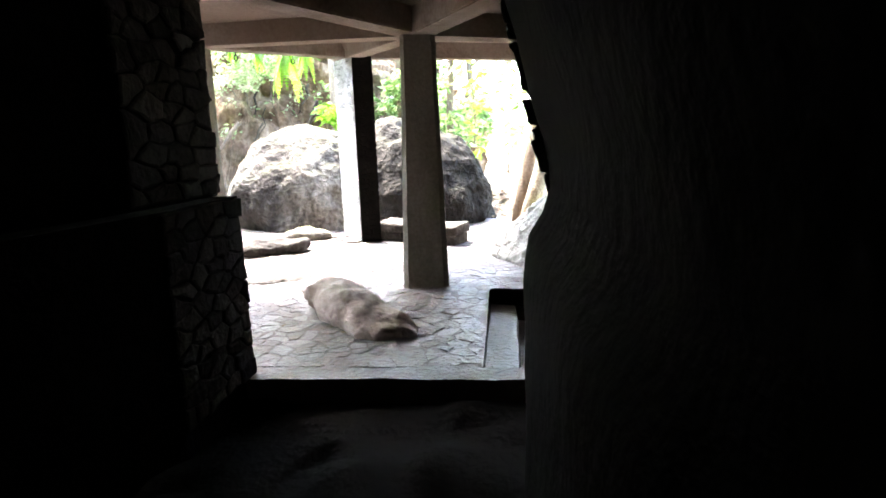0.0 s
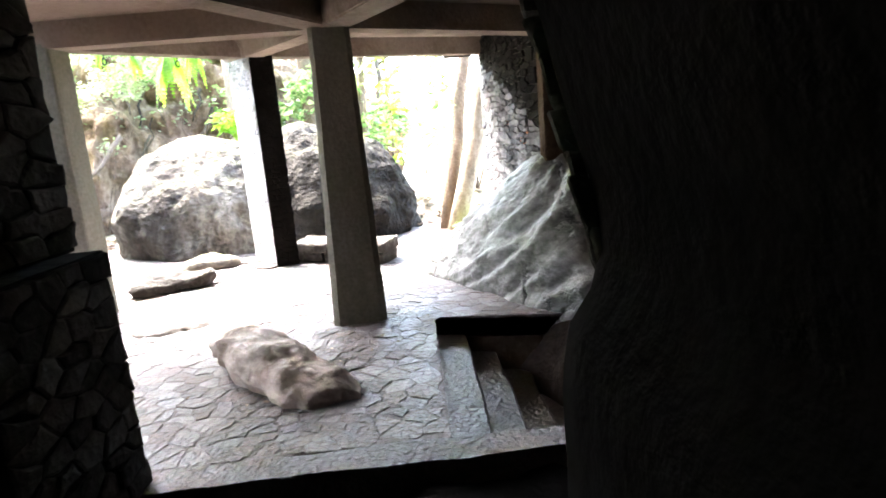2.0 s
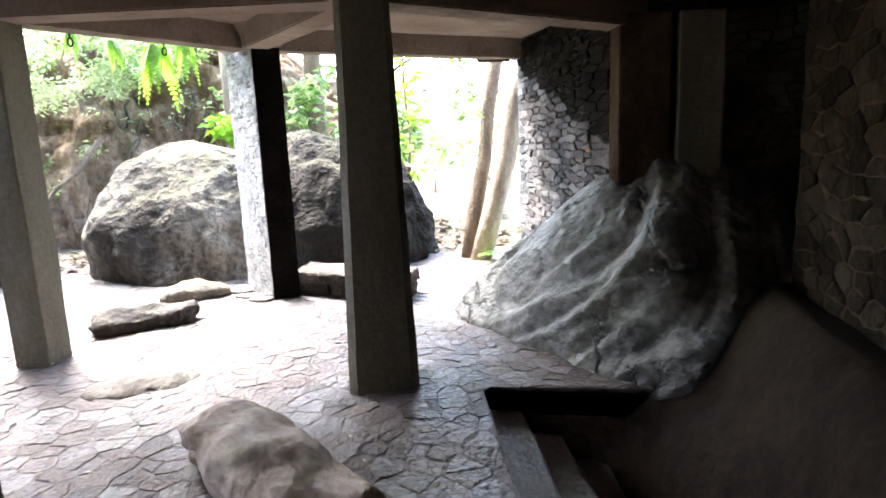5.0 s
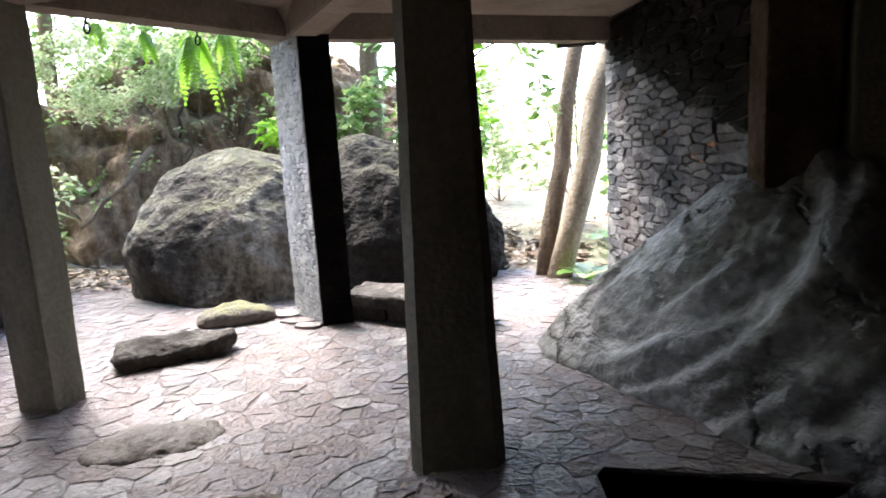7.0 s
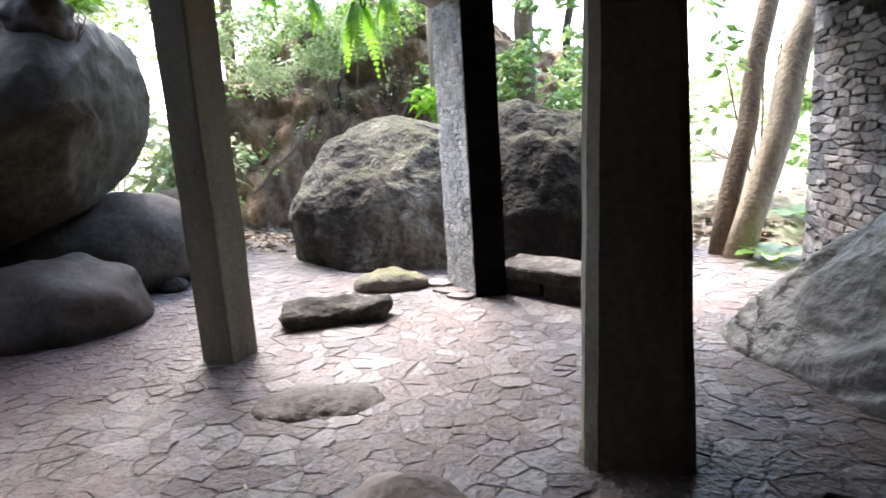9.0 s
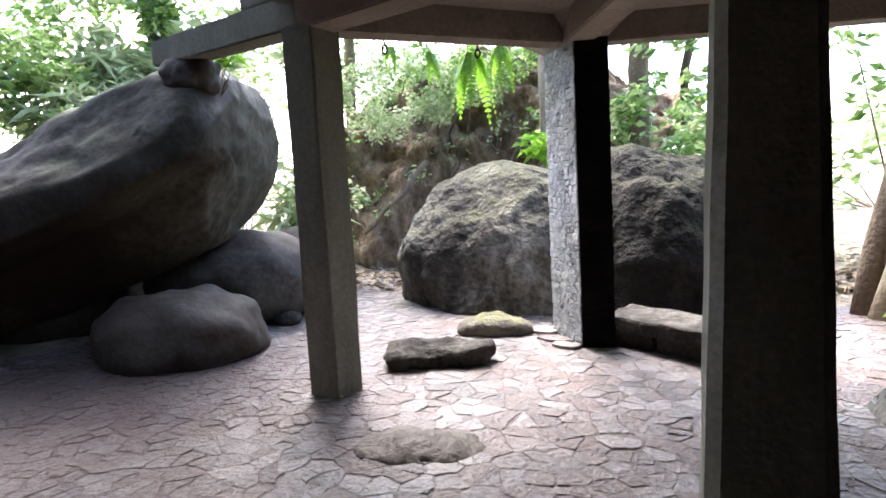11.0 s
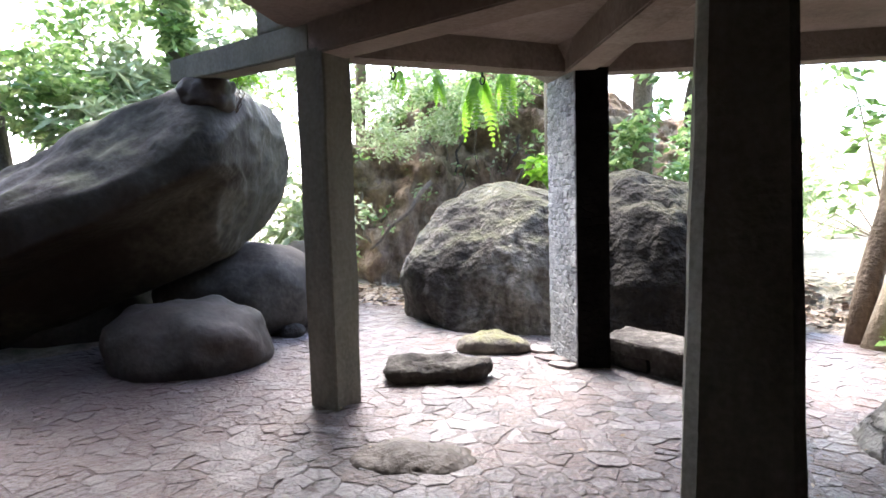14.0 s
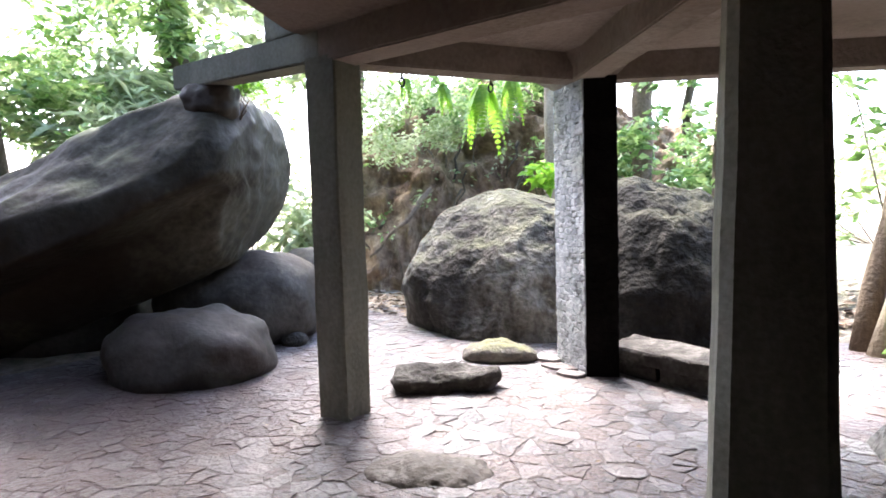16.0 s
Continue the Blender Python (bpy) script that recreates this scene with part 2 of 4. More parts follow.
SHADE_ROCK = material("shade_dark_rock", [(0.004, 0.0036, 0.0032), (0.008, 0.0072, 0.0064), (0.015, 0.0135, 0.012)], 3, 0.95, 0.35, 18, spec=0.03)
PALE_MORTAR = material("pale_mortar", [(0.1, 0.1, 0.1), (0.22, 0.22, 0.22), (0.34, 0.335, 0.32)], 7, 0.95, 0.8, 40)
MORTAR = material("dark_mortar", [(0.03, 0.028, 0.026), (0.06, 0.056, 0.052), (0.1, 0.093, 0.086)], 5, 0.95, 0.7, 40, spec=0.05)
BARK = material("bark", [(0.08, 0.058, 0.04), (0.155, 0.115, 0.078), (0.24, 0.185, 0.13)], 5, 0.9, 0.9, 22, streak=0.2)
PALE_BARK = material("pale_bark", [(0.16, 0.13, 0.09), (0.27, 0.22, 0.155), (0.38, 0.325, 0.245)], 5, 0.9, 0.8, 22, streak=0.25)
DARK_BARK = material("dark_bark", [(0.03, 0.025, 0.02), (0.07, 0.055, 0.04), (0.12, 0.1, 0.07)], 5, 0.9, 0.9, 22, streak=0.2)
LEAF = material("leaf_green", [(0.09, 0.18, 0.04), (0.2, 0.32, 0.085), (0.38, 0.48, 0.19)], 1.5, 0.28, 0, 20, 0.6, translucent=0.45, spec=0.8)
LEAF_PALE = material("leaf_pale", [(0.22, 0.3, 0.12), (0.36, 0.43, 0.22), (0.5, 0.55, 0.35)], 1.5, 0.35, 0, 20, 0.4, translucent=0.45)
FERN = material("fern_green", [(0.12, 0.26, 0.02), (0.18, 0.36, 0.03), (0.26, 0.44, 0.05)], 2, 0.5, 0, 20, 0.3, translucent=0.55)
DRY_LEAF = material("dry_leaf", [(0.14, 0.09, 0.05), (0.3, 0.22, 0.15), (0.45, 0.36, 0.27)], 2, 0.8, 0, 20, 0.5)
IRON = material("rusty_iron", [(0.02, 0.018, 0.016), (0.04, 0.033, 0.028), (0.07, 0.05, 0.04)], 20, 0.7, 0.3, 60, metal=0.6)
BRICK = material("orange_brick", [(0.3, 0.12, 0.06), (0.42, 0.18, 0.09), (0.48, 0.24, 0.14)], 6, 0.9, 0.5, 30)


# ---- mesh helpers ----
def finish(bm, name, mat, smooth=False):
    me = bpy.data.meshes.new(name)
    bm.normal_update()
    bm.to_mesh(me)
    bm.free()
    me.materials.append(mat)
    if smooth:
        me.shade_smooth()
    return me


def thing(name, at, label, category, group="", kind=""):
    """An empty at the base of a thing."""
    ob = new(name)
    ob.location = at
    ob.empty_display_size = 0.2
    return tagged(ob, label, category, group, kind)


def origin(ob):
    at = Vector((0, 0, 0))
    while ob:
        at = at + ob.location
        ob = ob.parent
    return at


def part(name, bm, mat, parent, label="", smooth=False):
    """A mesh, built in world metres, as one part under a thing or a part."""
    bmesh.ops.translate(bm, vec=-origin(parent), verts=bm.verts)
    ob = new(name, finish(bm, name, mat, smooth))
    ob.parent = parent
    return tagged(ob, label)


def single(name, bm, mat, at, label, category, group="", kind="", smooth=False):
    bmesh.ops.translate(bm, vec=-Vector(at), verts=bm.verts)
    ob = new(name, finish(bm, name, mat, smooth))
    ob.location = at
    return tagged(ob, label, category, group, kind)


def mesh_part(name, verts, faces, mat, parent, label="", kind=""):
    me = bpy.data.meshes.new(name)
    me.from_pydata([tuple(v) for v in (np.asarray(verts, float) - np.array(origin(parent)))], [], faces)
    me.materials.append(mat)
    ob = new(name, me)
    ob.parent = parent
    return tagged(ob, label, "", "", kind)


def prism(bm, ring, z0, z1, bevel=0.0):
    """An upright prism over a plan ring; z0 and z1 are numbers or functions of x, y."""
    f0 = z0 if callable(z0) else (lambda x, y: z0)
    f1 = z1 if callable(z1) else (lambda x, y: z1)
    low = [bm.verts.new((x, y, f0(x, y))) for x, y in ring]
    top = [bm.verts.new((x, y, f1(x, y))) for x, y in ring]
    n = len(ring)
    faces = [bm.faces.new(low[::-1]), bm.faces.new(top)]
    faces += [bm.faces.new((low[i], low[(i + 1) % n], top[(i + 1) % n], top[i])) for i in range(n)]
    bmesh.ops.recalc_face_normals(bm, faces=faces)
    if bevel:
        edges = list({e for f in faces for e in f.edges})
        bmesh.ops.bevel(bm, geom=edges, offset=bevel, segments=2, profile=0.6, affect="EDGES")


def rectangle(x0, y0, x1, y1):
    return [(x0, y0), (x1, y0), (x1, y1), (x0, y1)]


def rock_mesh(centre, radii, turn=0.0, seed=0, rough=0.16, scale=0.9, detail=5, floor=None, power=2.4, ridges=None, tilt=(0, 0), dents=0.0, fine_amp=0.028, undercut=None, cuts=(), facets=0):
    """A weathered boulder: a squarish ellipsoid pushed in and out by noise, cut off at its floor."""
    bm = bmesh.new()
    bmesh.ops.create_icosphere(bm, subdivisions=detail, radius=1.0)
    off = Vector((seed * 7.3, seed * 3.1, seed * 5.7))
    rot = Euler((radians(tilt[0]), radians(tilt[1]), radians(turn))).to_matrix()
    size = sum(radii) / 3
    planes = [(Vector(c[:3]).normalized(), c[3]) for c in cuts]
    pick = random.Random(seed * 31 + 7)
    for _ in range(facets):
        nrm = Vector((pick.gauss(0, 1), pick.gauss(0, 1), pick.gauss(0, 0.8))).normalized()
        reach = math.sqrt(sum((nrm[i] * radii[i]) ** 2 for i in range(3)))
        planes.append((nrm, reach * pick.uniform(0.84, 0.97)))
    for v in bm.verts:
        d = v.co.normalized()
        k = (abs(d.x) ** power + abs(d.y) ** power + abs(d.z) ** power) ** (-1 / power)
        p = Vector((d.x * radii[0], d.y * radii[1], d.z * radii[2])) * k
        for nrm, far in planes:
            over = p.dot(nrm) - far
            if over > 0:
                p = p - nrm * over * 0.88
        big = noise.fractal(p * scale / size * 1.3 + off, 1.0, 2.0, 4)
        fine = noise.fractal(p * 3.2 + off * 2, 1.0, 2.1, 5)
        move = rough * size * big + fine_amp * fine
        if dents:
            cell = noise.voronoi(p * 4.5 + off)[0][0]
            move -= dents * max(0.0, 0.32 - cell)
        if ridges:
            q = rot @ p
            along = q.dot(Vector(ridges[0]).normalized()) + 0.12 * noise.noise(q * 0.9 + off)
            for mult, amp in ((1.0, 1.0), (2.7, 0.5), (6.3, 0.15)):
                s = along * ridges[2] * mult + 0.55 * noise.noise(q * 0.7 * mult ** 0.5 + off * mult)
                s -= math.floor(s)
                fade = 0.5 + 0.9 * noise.noise(q * 1.1 * mult ** 0.5 - off)
                move += ridges[1] * amp * max(0.0, fade) * (s if s < 0.86 else (1 - s) / 0.14 * 0.86)
        p = p + d * move
        if undercut and p.z < undercut[0] * radii[2]:
            p.z = undercut[0] * radii[2] + (p.z - undercut[0] * radii[2]) * 0.8
            below = undercut[0] * radii[2] + 0.12 * noise.noise(p * 0.8 + off) - p.z
            if p.y < 0 and below > 0:
                p.y *= 1 - undercut[2] * min(1.0, below / 0.12) - undercut[1] * min(1.0, below / radii[2])
        v.co = rot @ p + Vector(centre)
        if floor is not None and v.co.z < floor:
            v.co.z = floor - 0.02 * (floor - v.co.z)
    return bm


def cells(points, bound):
    """Voronoi cells of plan points, clipped to a convex ring."""
    pts = np.asarray(points, float)
    out = []
    for i, p in enumerate(pts):
        poly = [np.array(q, float) for q in bound]
        dist = ((pts - p) ** 2).sum(1)
        for j in np.argsort(dist)[1:22]:
            n = pts[j] - p
            mid = (pts[j] + p) / 2
            side = [(q - mid) @ n for q in poly]
            if max(side) <= 0:
                continue
            cut = []
            for a in range(len(poly)):
                b = (a + 1) % len(poly)
                if side[a] <= 0:
                    cut.append(poly[a])
                if side[a] * side[b] < 0:
                    cut.append(poly[a] + (poly[b] - poly[a]) * side[a] / (side[a] - side[b]))
            poly = cut
            if len(poly) < 3:
                break
        out.append(poly)
    return out


def scatter(rng, width, height, spacing, stretch=1.0):
    """Jittered seeds on a broken grid, in a frame where stones are stretched along x."""
    seeds, row, y = [], 0, spacing * 0.4
    while y < height:
        x = spacing * stretch * (0.2 + 0.5 * (row % 2))
        while x < width:
            seeds.append((x + rng.uniform(-0.36, 0.36) * spacing * stretch, y + rng.uniform(-0.34, 0.34) * spacing))
            x += spacing * stretch * rng.uniform(0.75, 1.25)
        y += spacing * rng.uniform(0.85, 1.15)
        row += 1
    return [(a, b) for a, b in seeds if 0 < a < width and 0 < b < height]


def piece(ring, rng, gap, depth, proud, lift):
    """Verts and faces, in a flat frame, of one stone: a worn top ring inside a lower rim."""
    ring = np.array(ring)
    mids = (ring + np.roll(ring, -1, axis=0)) / 2
    side = np.linalg.norm(ring - np.roll(ring, -1, axis=0), axis=1, keepdims=True)
    mids = mids + rng.uniform(-0.5, 0.5, mids.shape) * np.minimum(0.16 * side, 0.025)
    ring = np.stack([ring, mids], 1).reshape(-1, 2)
    mid = ring.mean(0)
    gap = gap * rng.choice((0.15, 0.3, 0.6, 1.2, 3.2))
    away = ring - mid
    reach = np.linalg.norm(away, axis=1, keepdims=True) + 1e-9
    base = mid + away * np.maximum(0.3, 1 - gap / reach)
    edge = mid + away * np.maximum(0.28, 1 - (gap * 1.2) / reach)
    top = mid + away * np.maximum(0.2, 1 - (gap * 1.2 + depth * 0.8) / reach)
    n = len(ring)
    tilt = rng.normal(0, lift, 2)
    z = proud + rng.uniform(-0.4, 0.4) * proud
    hi = lambda q: z + float((q - mid) @ tilt)
    verts = [(*q, -depth) for q in base] + [(*q, max(-depth * 0.5, hi(q) - depth * 0.45)) for q in edge] + [(*q, hi(q)) for q in top]
    faces = [tuple(range(2 * n, 3 * n))]
    for k in range(2):
        faces += [(k * n + i, k * n + (i + 1) % n, (k + 1) * n + (i + 1) % n, (k + 1) * n + i) for i in range(n)]
    return verts, faces


def lay(name, parent, rings, put, rng, mat, gap, depth, proud, lift, single_pick, limit=290):
    """Lay stones: those picked become parts of their own, the rest one joined part."""
    mat_at = mat if callable(mat) else (lambda p: mat)
    joined, made = {}, 0
    for ring in rings:
        if len(ring) < 3:
            continue
        a = np.array(ring)
        area = 0.5 * abs(np.dot(a[:, 0], np.roll(a[:, 1], -1)) - np.dot(a[:, 1], np.roll(a[:, 0], -1)))
        if area < 0.0012:
            continue
        verts, faces = piece(ring, rng, gap, depth, proud, lift)
        verts = [put(*v) for v in verts]
        at = np.mean(verts, axis=0)
        stone = mat_at(at)
        if made < limit and single_pick(at):
            mesh_part(name, verts, faces, stone, parent)
            made += 1
        else:
            _, all_v, all_f = joined.setdefault(stone.name, (stone, [], []))
            k = len(all_v)
            all_v += verts
            all_f += [tuple(i + k for i in f) for f in faces]
    for stone, all_v, all_f in joined.values():
        mesh_part(name, all_v, all_f, stone, parent, "", "stuff")


def stone_face(parent, corner, along, width, height, spacing, mat, seed, name="stone", up=None, stretch=1.6, proud=0.012, pick=None, gap=0.008, limit=290):
    """A face of rubble stones in a wall: corner at its foot, along gives its run in plan; stones face to the right of it."""
    rng = np.random.default_rng(seed)
    along = np.array(along, float)
    along = along / np.linalg.norm(along)
    out = np.array((along[1], -along[0], 0))
    rise = np.array(up or (0, 0, 1), float)
    foot = np.array(corner, float)
    put = lambda a, b, c: tuple(foot + a * np.array((*along, 0)) + b * rise + c * out)
    flat = cells(scatter(rng, width / stretch, height, spacing), rectangle(0, 0, width / stretch, height))
    rings = [[(q[0] * stretch, q[1]) for q in ring] for ring in flat]
    lay(name, parent, rings, put, rng, mat, gap, min(0.025, 0.17 * spacing), proud, 0.05, pick or (lambda p: True), limit)


def tube(points, radii, sides=10, seed=0, wobble=0.0):
    """A tapered limb along points."""
    bm = bmesh.new()
    rng = random.Random(seed)
    rings = []
    pts = [Vector(p) for p in points]
    for i, p in enumerate(pts):
        d = (pts[min(i + 1, len(pts) - 1)] - pts[max(i - 1, 0)]).normalized()
        u = d.cross(Vector((0.31, 0.95, 0.1))).normalized()
        w = d.cross(u)
        rings.append([bm.verts.new(p + (u * math.cos(a) + w * math.sin(a)) * radii[i] * (1 + rng.uniform(-wobble, wobble)))
                      for a in (2 * math.pi * k / sides for k in range(sides))])
    for a, b in zip(rings, rings[1:]):
        for k in range(sides):
            bm.faces.new((a[k], a[(k + 1) % sides], b[(k + 1) % sides], b[k]))
    bm.faces.new(rings[0][::-1])
    bm.faces.new(rings[-1])
    bmesh.ops.recalc_face_normals(bm, faces=bm.faces)
    return bm


def bent(a, b, steps, seed, sway):
    rng = random.Random(seed)
    a, b = Vector(a), Vector(b)
    out = [a]
    for k in range(1, steps):
        out.append(a.lerp(b, k / steps) + Vector((rng.uniform(-sway, sway), rng.uniform(-sway, sway), rng.uniform(-sway, sway) * 0.4)))
    return out + [b]


def leaf_cloud(clumps, count, size, seed, droop=0.3, slim=0.45):
    """Verts and faces of many small bent leaves gathered in clumps (centre, radii)."""
    rng = np.random.default_rng(seed)
    verts, faces = [], []
    weights = np.array([r[0] * r[1] * r[2] for _, r in clumps]) ** 0.7
    weights = weights / weights.sum()
    which = rng.choice(len(clumps), count, p=weights)
    for c in which:
        centre, radii = clumps[c]
        d = rng.normal(size=3)
        d /= np.linalg.norm(d)
        p = np.array(centre) + d * np.array(radii) * rng.uniform(0.35, 1.0) ** 0.6
        s = size * rng.uniform(0.6, 1.4)
        ang = rng.uniform(0, 2 * math.pi)
        f = np.array((math.cos(ang), math.sin(ang), rng.normal(-droop, 0.45)))
        f /= np.linalg.norm(f)
        w = np.cross(f, rng.normal(size=3))
        w /= np.linalg.norm(w) + 1e-9
        up = np.cross(w, f)
        k = len(verts)
        verts += [p, p + f * s * 0.5 + w * s * slim * 0.5 + up * s * 0.06, p + f * s - up * s * 0.1, p + f * s * 0.5 - w * s * slim * 0.5 + up * s * 0.06]
        faces += [(k, k + 1, k + 2), (k, k + 2, k + 3)]
    return verts, faces


# ---- setting: ground, floor, stairs, walls, roof ----
def roof_z(x, y):
    """Underside of the roof beams, which rise outwards."""
    return 2.52 - 0.045 * (x + 2.05) + (0.045 if y > 7.76 else 0.0) * (y - 7.76)


def ground_z(x, y):
    if -3.6 < x < 2.0 and -2.5 < y < 5.7:
        return -0.4
    z = -0.07
    away = math.hypot(max(0, -8.0 - x, x - 1.5), max(0, y - 12.5, -2.5 - y))
    z += 0.06 * min(away, 12) + 0.10 * min(away, 3) * noise.noise(Vector((x * 0.6, y * 0.6, 3.1)))
    if y > 12.5 and x > -3.5:
        z += 0.35 * math.exp(-((y - 14.4) / 0.9) ** 2)
    return z


WELL = (-1.345, 5.6, 0.45, 7.68)


def edge_x(y):
    """The top step's edge, which runs askew across the floor."""
    return WELL[0] + 0.2 * (WELL[3] - y)


def sill_y(x):
    """The far edge of the stone sill across the passage opening."""
    return 5.30 + 0.22 * (x + 2.5)


xs = sorted({*np.linspace(-20, 9, 69).round(3).tolist(), WELL[0], WELL[2], -420, -160, -70, -40, 40, 90, 200, 420})
ys = sorted({*np.linspace(-4, 27, 73).round(3).tolist(), WELL[1], WELL[3], -420, -150, -60, -25, 45, 80, 160, 420})
bm = bmesh.new()
grid = [[bm.verts.new((x, y, ground_z(x, y))) for x in xs] for y in ys]
for j in range(len(ys) - 1):
    for i in range(len(xs) - 1):
        mx, my = (xs[i] + xs[i + 1]) / 2, (ys[j] + ys[j + 1]) / 2
        if not (WELL[0] < mx < WELL[2] and WELL[1] < my < WELL[3]):
            bm.faces.new((grid[j][i], grid[j][i + 1], grid[j + 1][i + 1], grid[j + 1][i]))
single("ground", bm, LITTER, (0, 0, 0), "leaf-strewn brown forest ground around the shelter", "ground", kind="structure", smooth=True)

floor_ob = thing("floor", (-4, 8, -0.05), "crazy-paved floor of irregular grey and reddish stones", "floor", kind="structure")
bm = bmesh.new()
prism(bm, [(-8.8, 4.4), (-2.7, sill_y(-2.7)), (edge_x(sill_y(-0.93)), sill_y(-0.93)), (WELL[0], WELL[3]), (-8.8, WELL[3])], -0.2, -0.0015)
prism(bm, rectangle(-8.8, WELL[3], 1.2, 12.6), -0.2, -0.0015)
part("paving_bed", bm, JOINT_DIRT, floor_ob, "brown dirt between the paving stones")

bm = bmesh.new()
gx, gy = np.linspace(-3.0, 2.0, 51), np.linspace(-1.8, 5.75, 76)
rows_v = [[bm.verts.new((x, y, -0.19 + 0.13 * abs(noise.fractal(Vector((x * 2.3, y * 2.3, 0.4)), 1.0, 2.0, 4)))) for x in gx] for y in gy]
for j in range(len(gy) - 1):
    for i in range(len(gx) - 1):
        if gy[j] < sill_y(gx[i]) - 0.1:
            bm.faces.new((rows_v[j][i], rows_v[j][i + 1], rows_v[j + 1][i + 1], rows_v[j + 1][i]))
single("passage_floor", bm, SHADE_ROCK, (0, 0, 0), "rough dark stony floor of the unlit passage", "floor", kind="structure", smooth=True)

# stairs going down beside the floor, towards the rock
stairs = thing("stairs", (-1.3, 6.6, -0.05), "worn grey stone steps going down into the dark", "stairs", kind="structure")
for k in range(6):
    z = -0.17 * (k + 1)
    bm = bmesh.new()
    n = 24
    strips = []
    for i in range(n + 1):
        y = WELL[1] + (WELL[3] - WELL[1]) * i / n
        x0 = edge_x(y) - 0.02 + 0.27 * k
        j = 0.02 * noise.noise(Vector((y * 2.3, k, 0.5)))
        dz = 0.014 * noise.noise(Vector((y * 1.9, k, 4.5)))
        strips.append([bm.verts.new(p) for p in ((x0, y, z + dz), (x0 + 0.14, y, z + dz * 0.3), (x0 + 0.28 + j, y, z - 0.004), (x0 + 0.295 + j, y, z - 0.02), (x0 + 0.31, y, z - 0.23), (x0, y, z - 0.23))])
    for s0, s1 in zip(strips, strips[1:]):
        for i in range(6):
            bm.faces.new((s0[i], s0[(i + 1) % 6], s1[(i + 1) % 6], s1[i]))
    bm.faces.new(strips[0]), bm.faces.new(strips[-1][::-1])
    bmesh.ops.recalc_face_normals(bm, faces=bm.faces)
    # The lowest steps go darker: stairwell shade is put into their colour.
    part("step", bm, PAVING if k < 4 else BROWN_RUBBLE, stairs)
bm = bmesh.new()
prism(bm, rectangle(WELL[0] - 0.02, WELL[3], WELL[2], WELL[3] + 0.22), -1.6, -0.024)
prism(bm, rectangle(WELL[0] - 0.25, WELL[1] - 0.25, 1.4, WELL[3] + 0.25), -1.8, -1.6)
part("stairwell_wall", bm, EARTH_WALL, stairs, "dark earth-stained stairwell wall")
bm = bmesh.new()
prism(bm, [(-2.75, sill_y(-2.75) - 0.21), (-0.22, sill_y(-0.22) - 0.21), (-0.2, sill_y(-0.2)), (-2.75, sill_y(-2.75))], -1.6, 0.0)
bmesh.ops.subdivide_edges(bm, edges=[e for e in bm.edges if e.calc_length() > 1.0], cuts=24, use_grid_fill=True)
for q in bm.verts:
    q.co += Vector((0, 0.02 * noise.noise(q.co * 4), 0.012 * noise.noise(q.co * 3 + Vector((5, 0, 0))))) if q.co.z > -0.1 else Vector((0, 0, 0))
part("sill", bm, PAVING, stairs, "worn stone sill across the passage opening")

# brown mud-faced slope between the rock and the low side of the stairs
bm = bmesh.new()
cols = []
for i in range(71):
    y = 4.5 + 3.9 * i / 70
    crest = float(np.interp(y, (4.5, 5.7, 6.7, 7.8, 8.4), (0.15, 0.4, 0.56, 0.64, 0.66)))
    foot = float(np.interp(y, (4.5, 6.0, 6.9, 7.5, 7.7, 8.4), (0.2, 0.12, -0.12, -0.52, -0.85, -0.95)))
    col = []
    for j in range(41):
        v = j / 40
        a = min(1.0, v / 0.8)
        x = foot + (0.5 - foot) * a ** 2.0 + (0.5 * (v - 0.8) / 0.2 if v > 0.8 else 0)
        z = -1.65 + (crest + 1.65) * a ** 0.85 - (0.1 * (v - 0.8) / 0.2 if v > 0.8 else 0)
        w = 0.10 * noise.fractal(Vector((x * 1.4, y * 1.1, z * 1.1)), 1.0, 2.0, 5)
        col.append(bm.verts.new((x - w, y, z + 0.4 * w)))
    cols.append(col)
for c0, c1 in zip(cols, cols[1:]):
    for j in range(40):
        bm.faces.new((c0[j], c0[j + 1], c1[j + 1], c1[j]))
bmesh.ops.recalc_face_normals(bm, faces=bm.faces)
single("earth_slope", bm, SHADE_MUD, (0.3, 6.5, -1.6), "smooth brown mud-faced slope beside the stairs, shade put into its colour", "slope", kind="structure", smooth=True)


def wall_run(name, a, b, thick, z0, z1, label, mat=SHADE_ROCK, side=1):
    """A straight wall between plan points; its thickness lies to the left of a-b."""
    a, b = Vector((*a, 0)), Vector((*b, 0))
    d = (b - a).normalized()
    out = Vector((-d.y, d.x, 0)) * thick * side
    ob = thing(name, (a.x, a.y, 0), label, "wall", kind="structure")
    bm = bmesh.new()
    ring = [(p.x, p.y) for p in (a, b, b + out, a + out)]
    prism(bm, ring, z0, z1)
    part("core", bm, mat, ob)
    return ob, a, d


# rubble wall on the far side of the floor
E0, E1 = (-1.07, 11.62), (-0.3, 9.1)
EL = math.dist(E0, E1)


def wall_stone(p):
    """The upper stones are black, deeper towards the inner end."""
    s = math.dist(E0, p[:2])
    return BLACK_RUBBLE if p[2] > 2.62 - 0.42 * s + 0.1 * noise.noise(Vector((s * 3, p[2] * 3, 1.0))) else RUBBLE


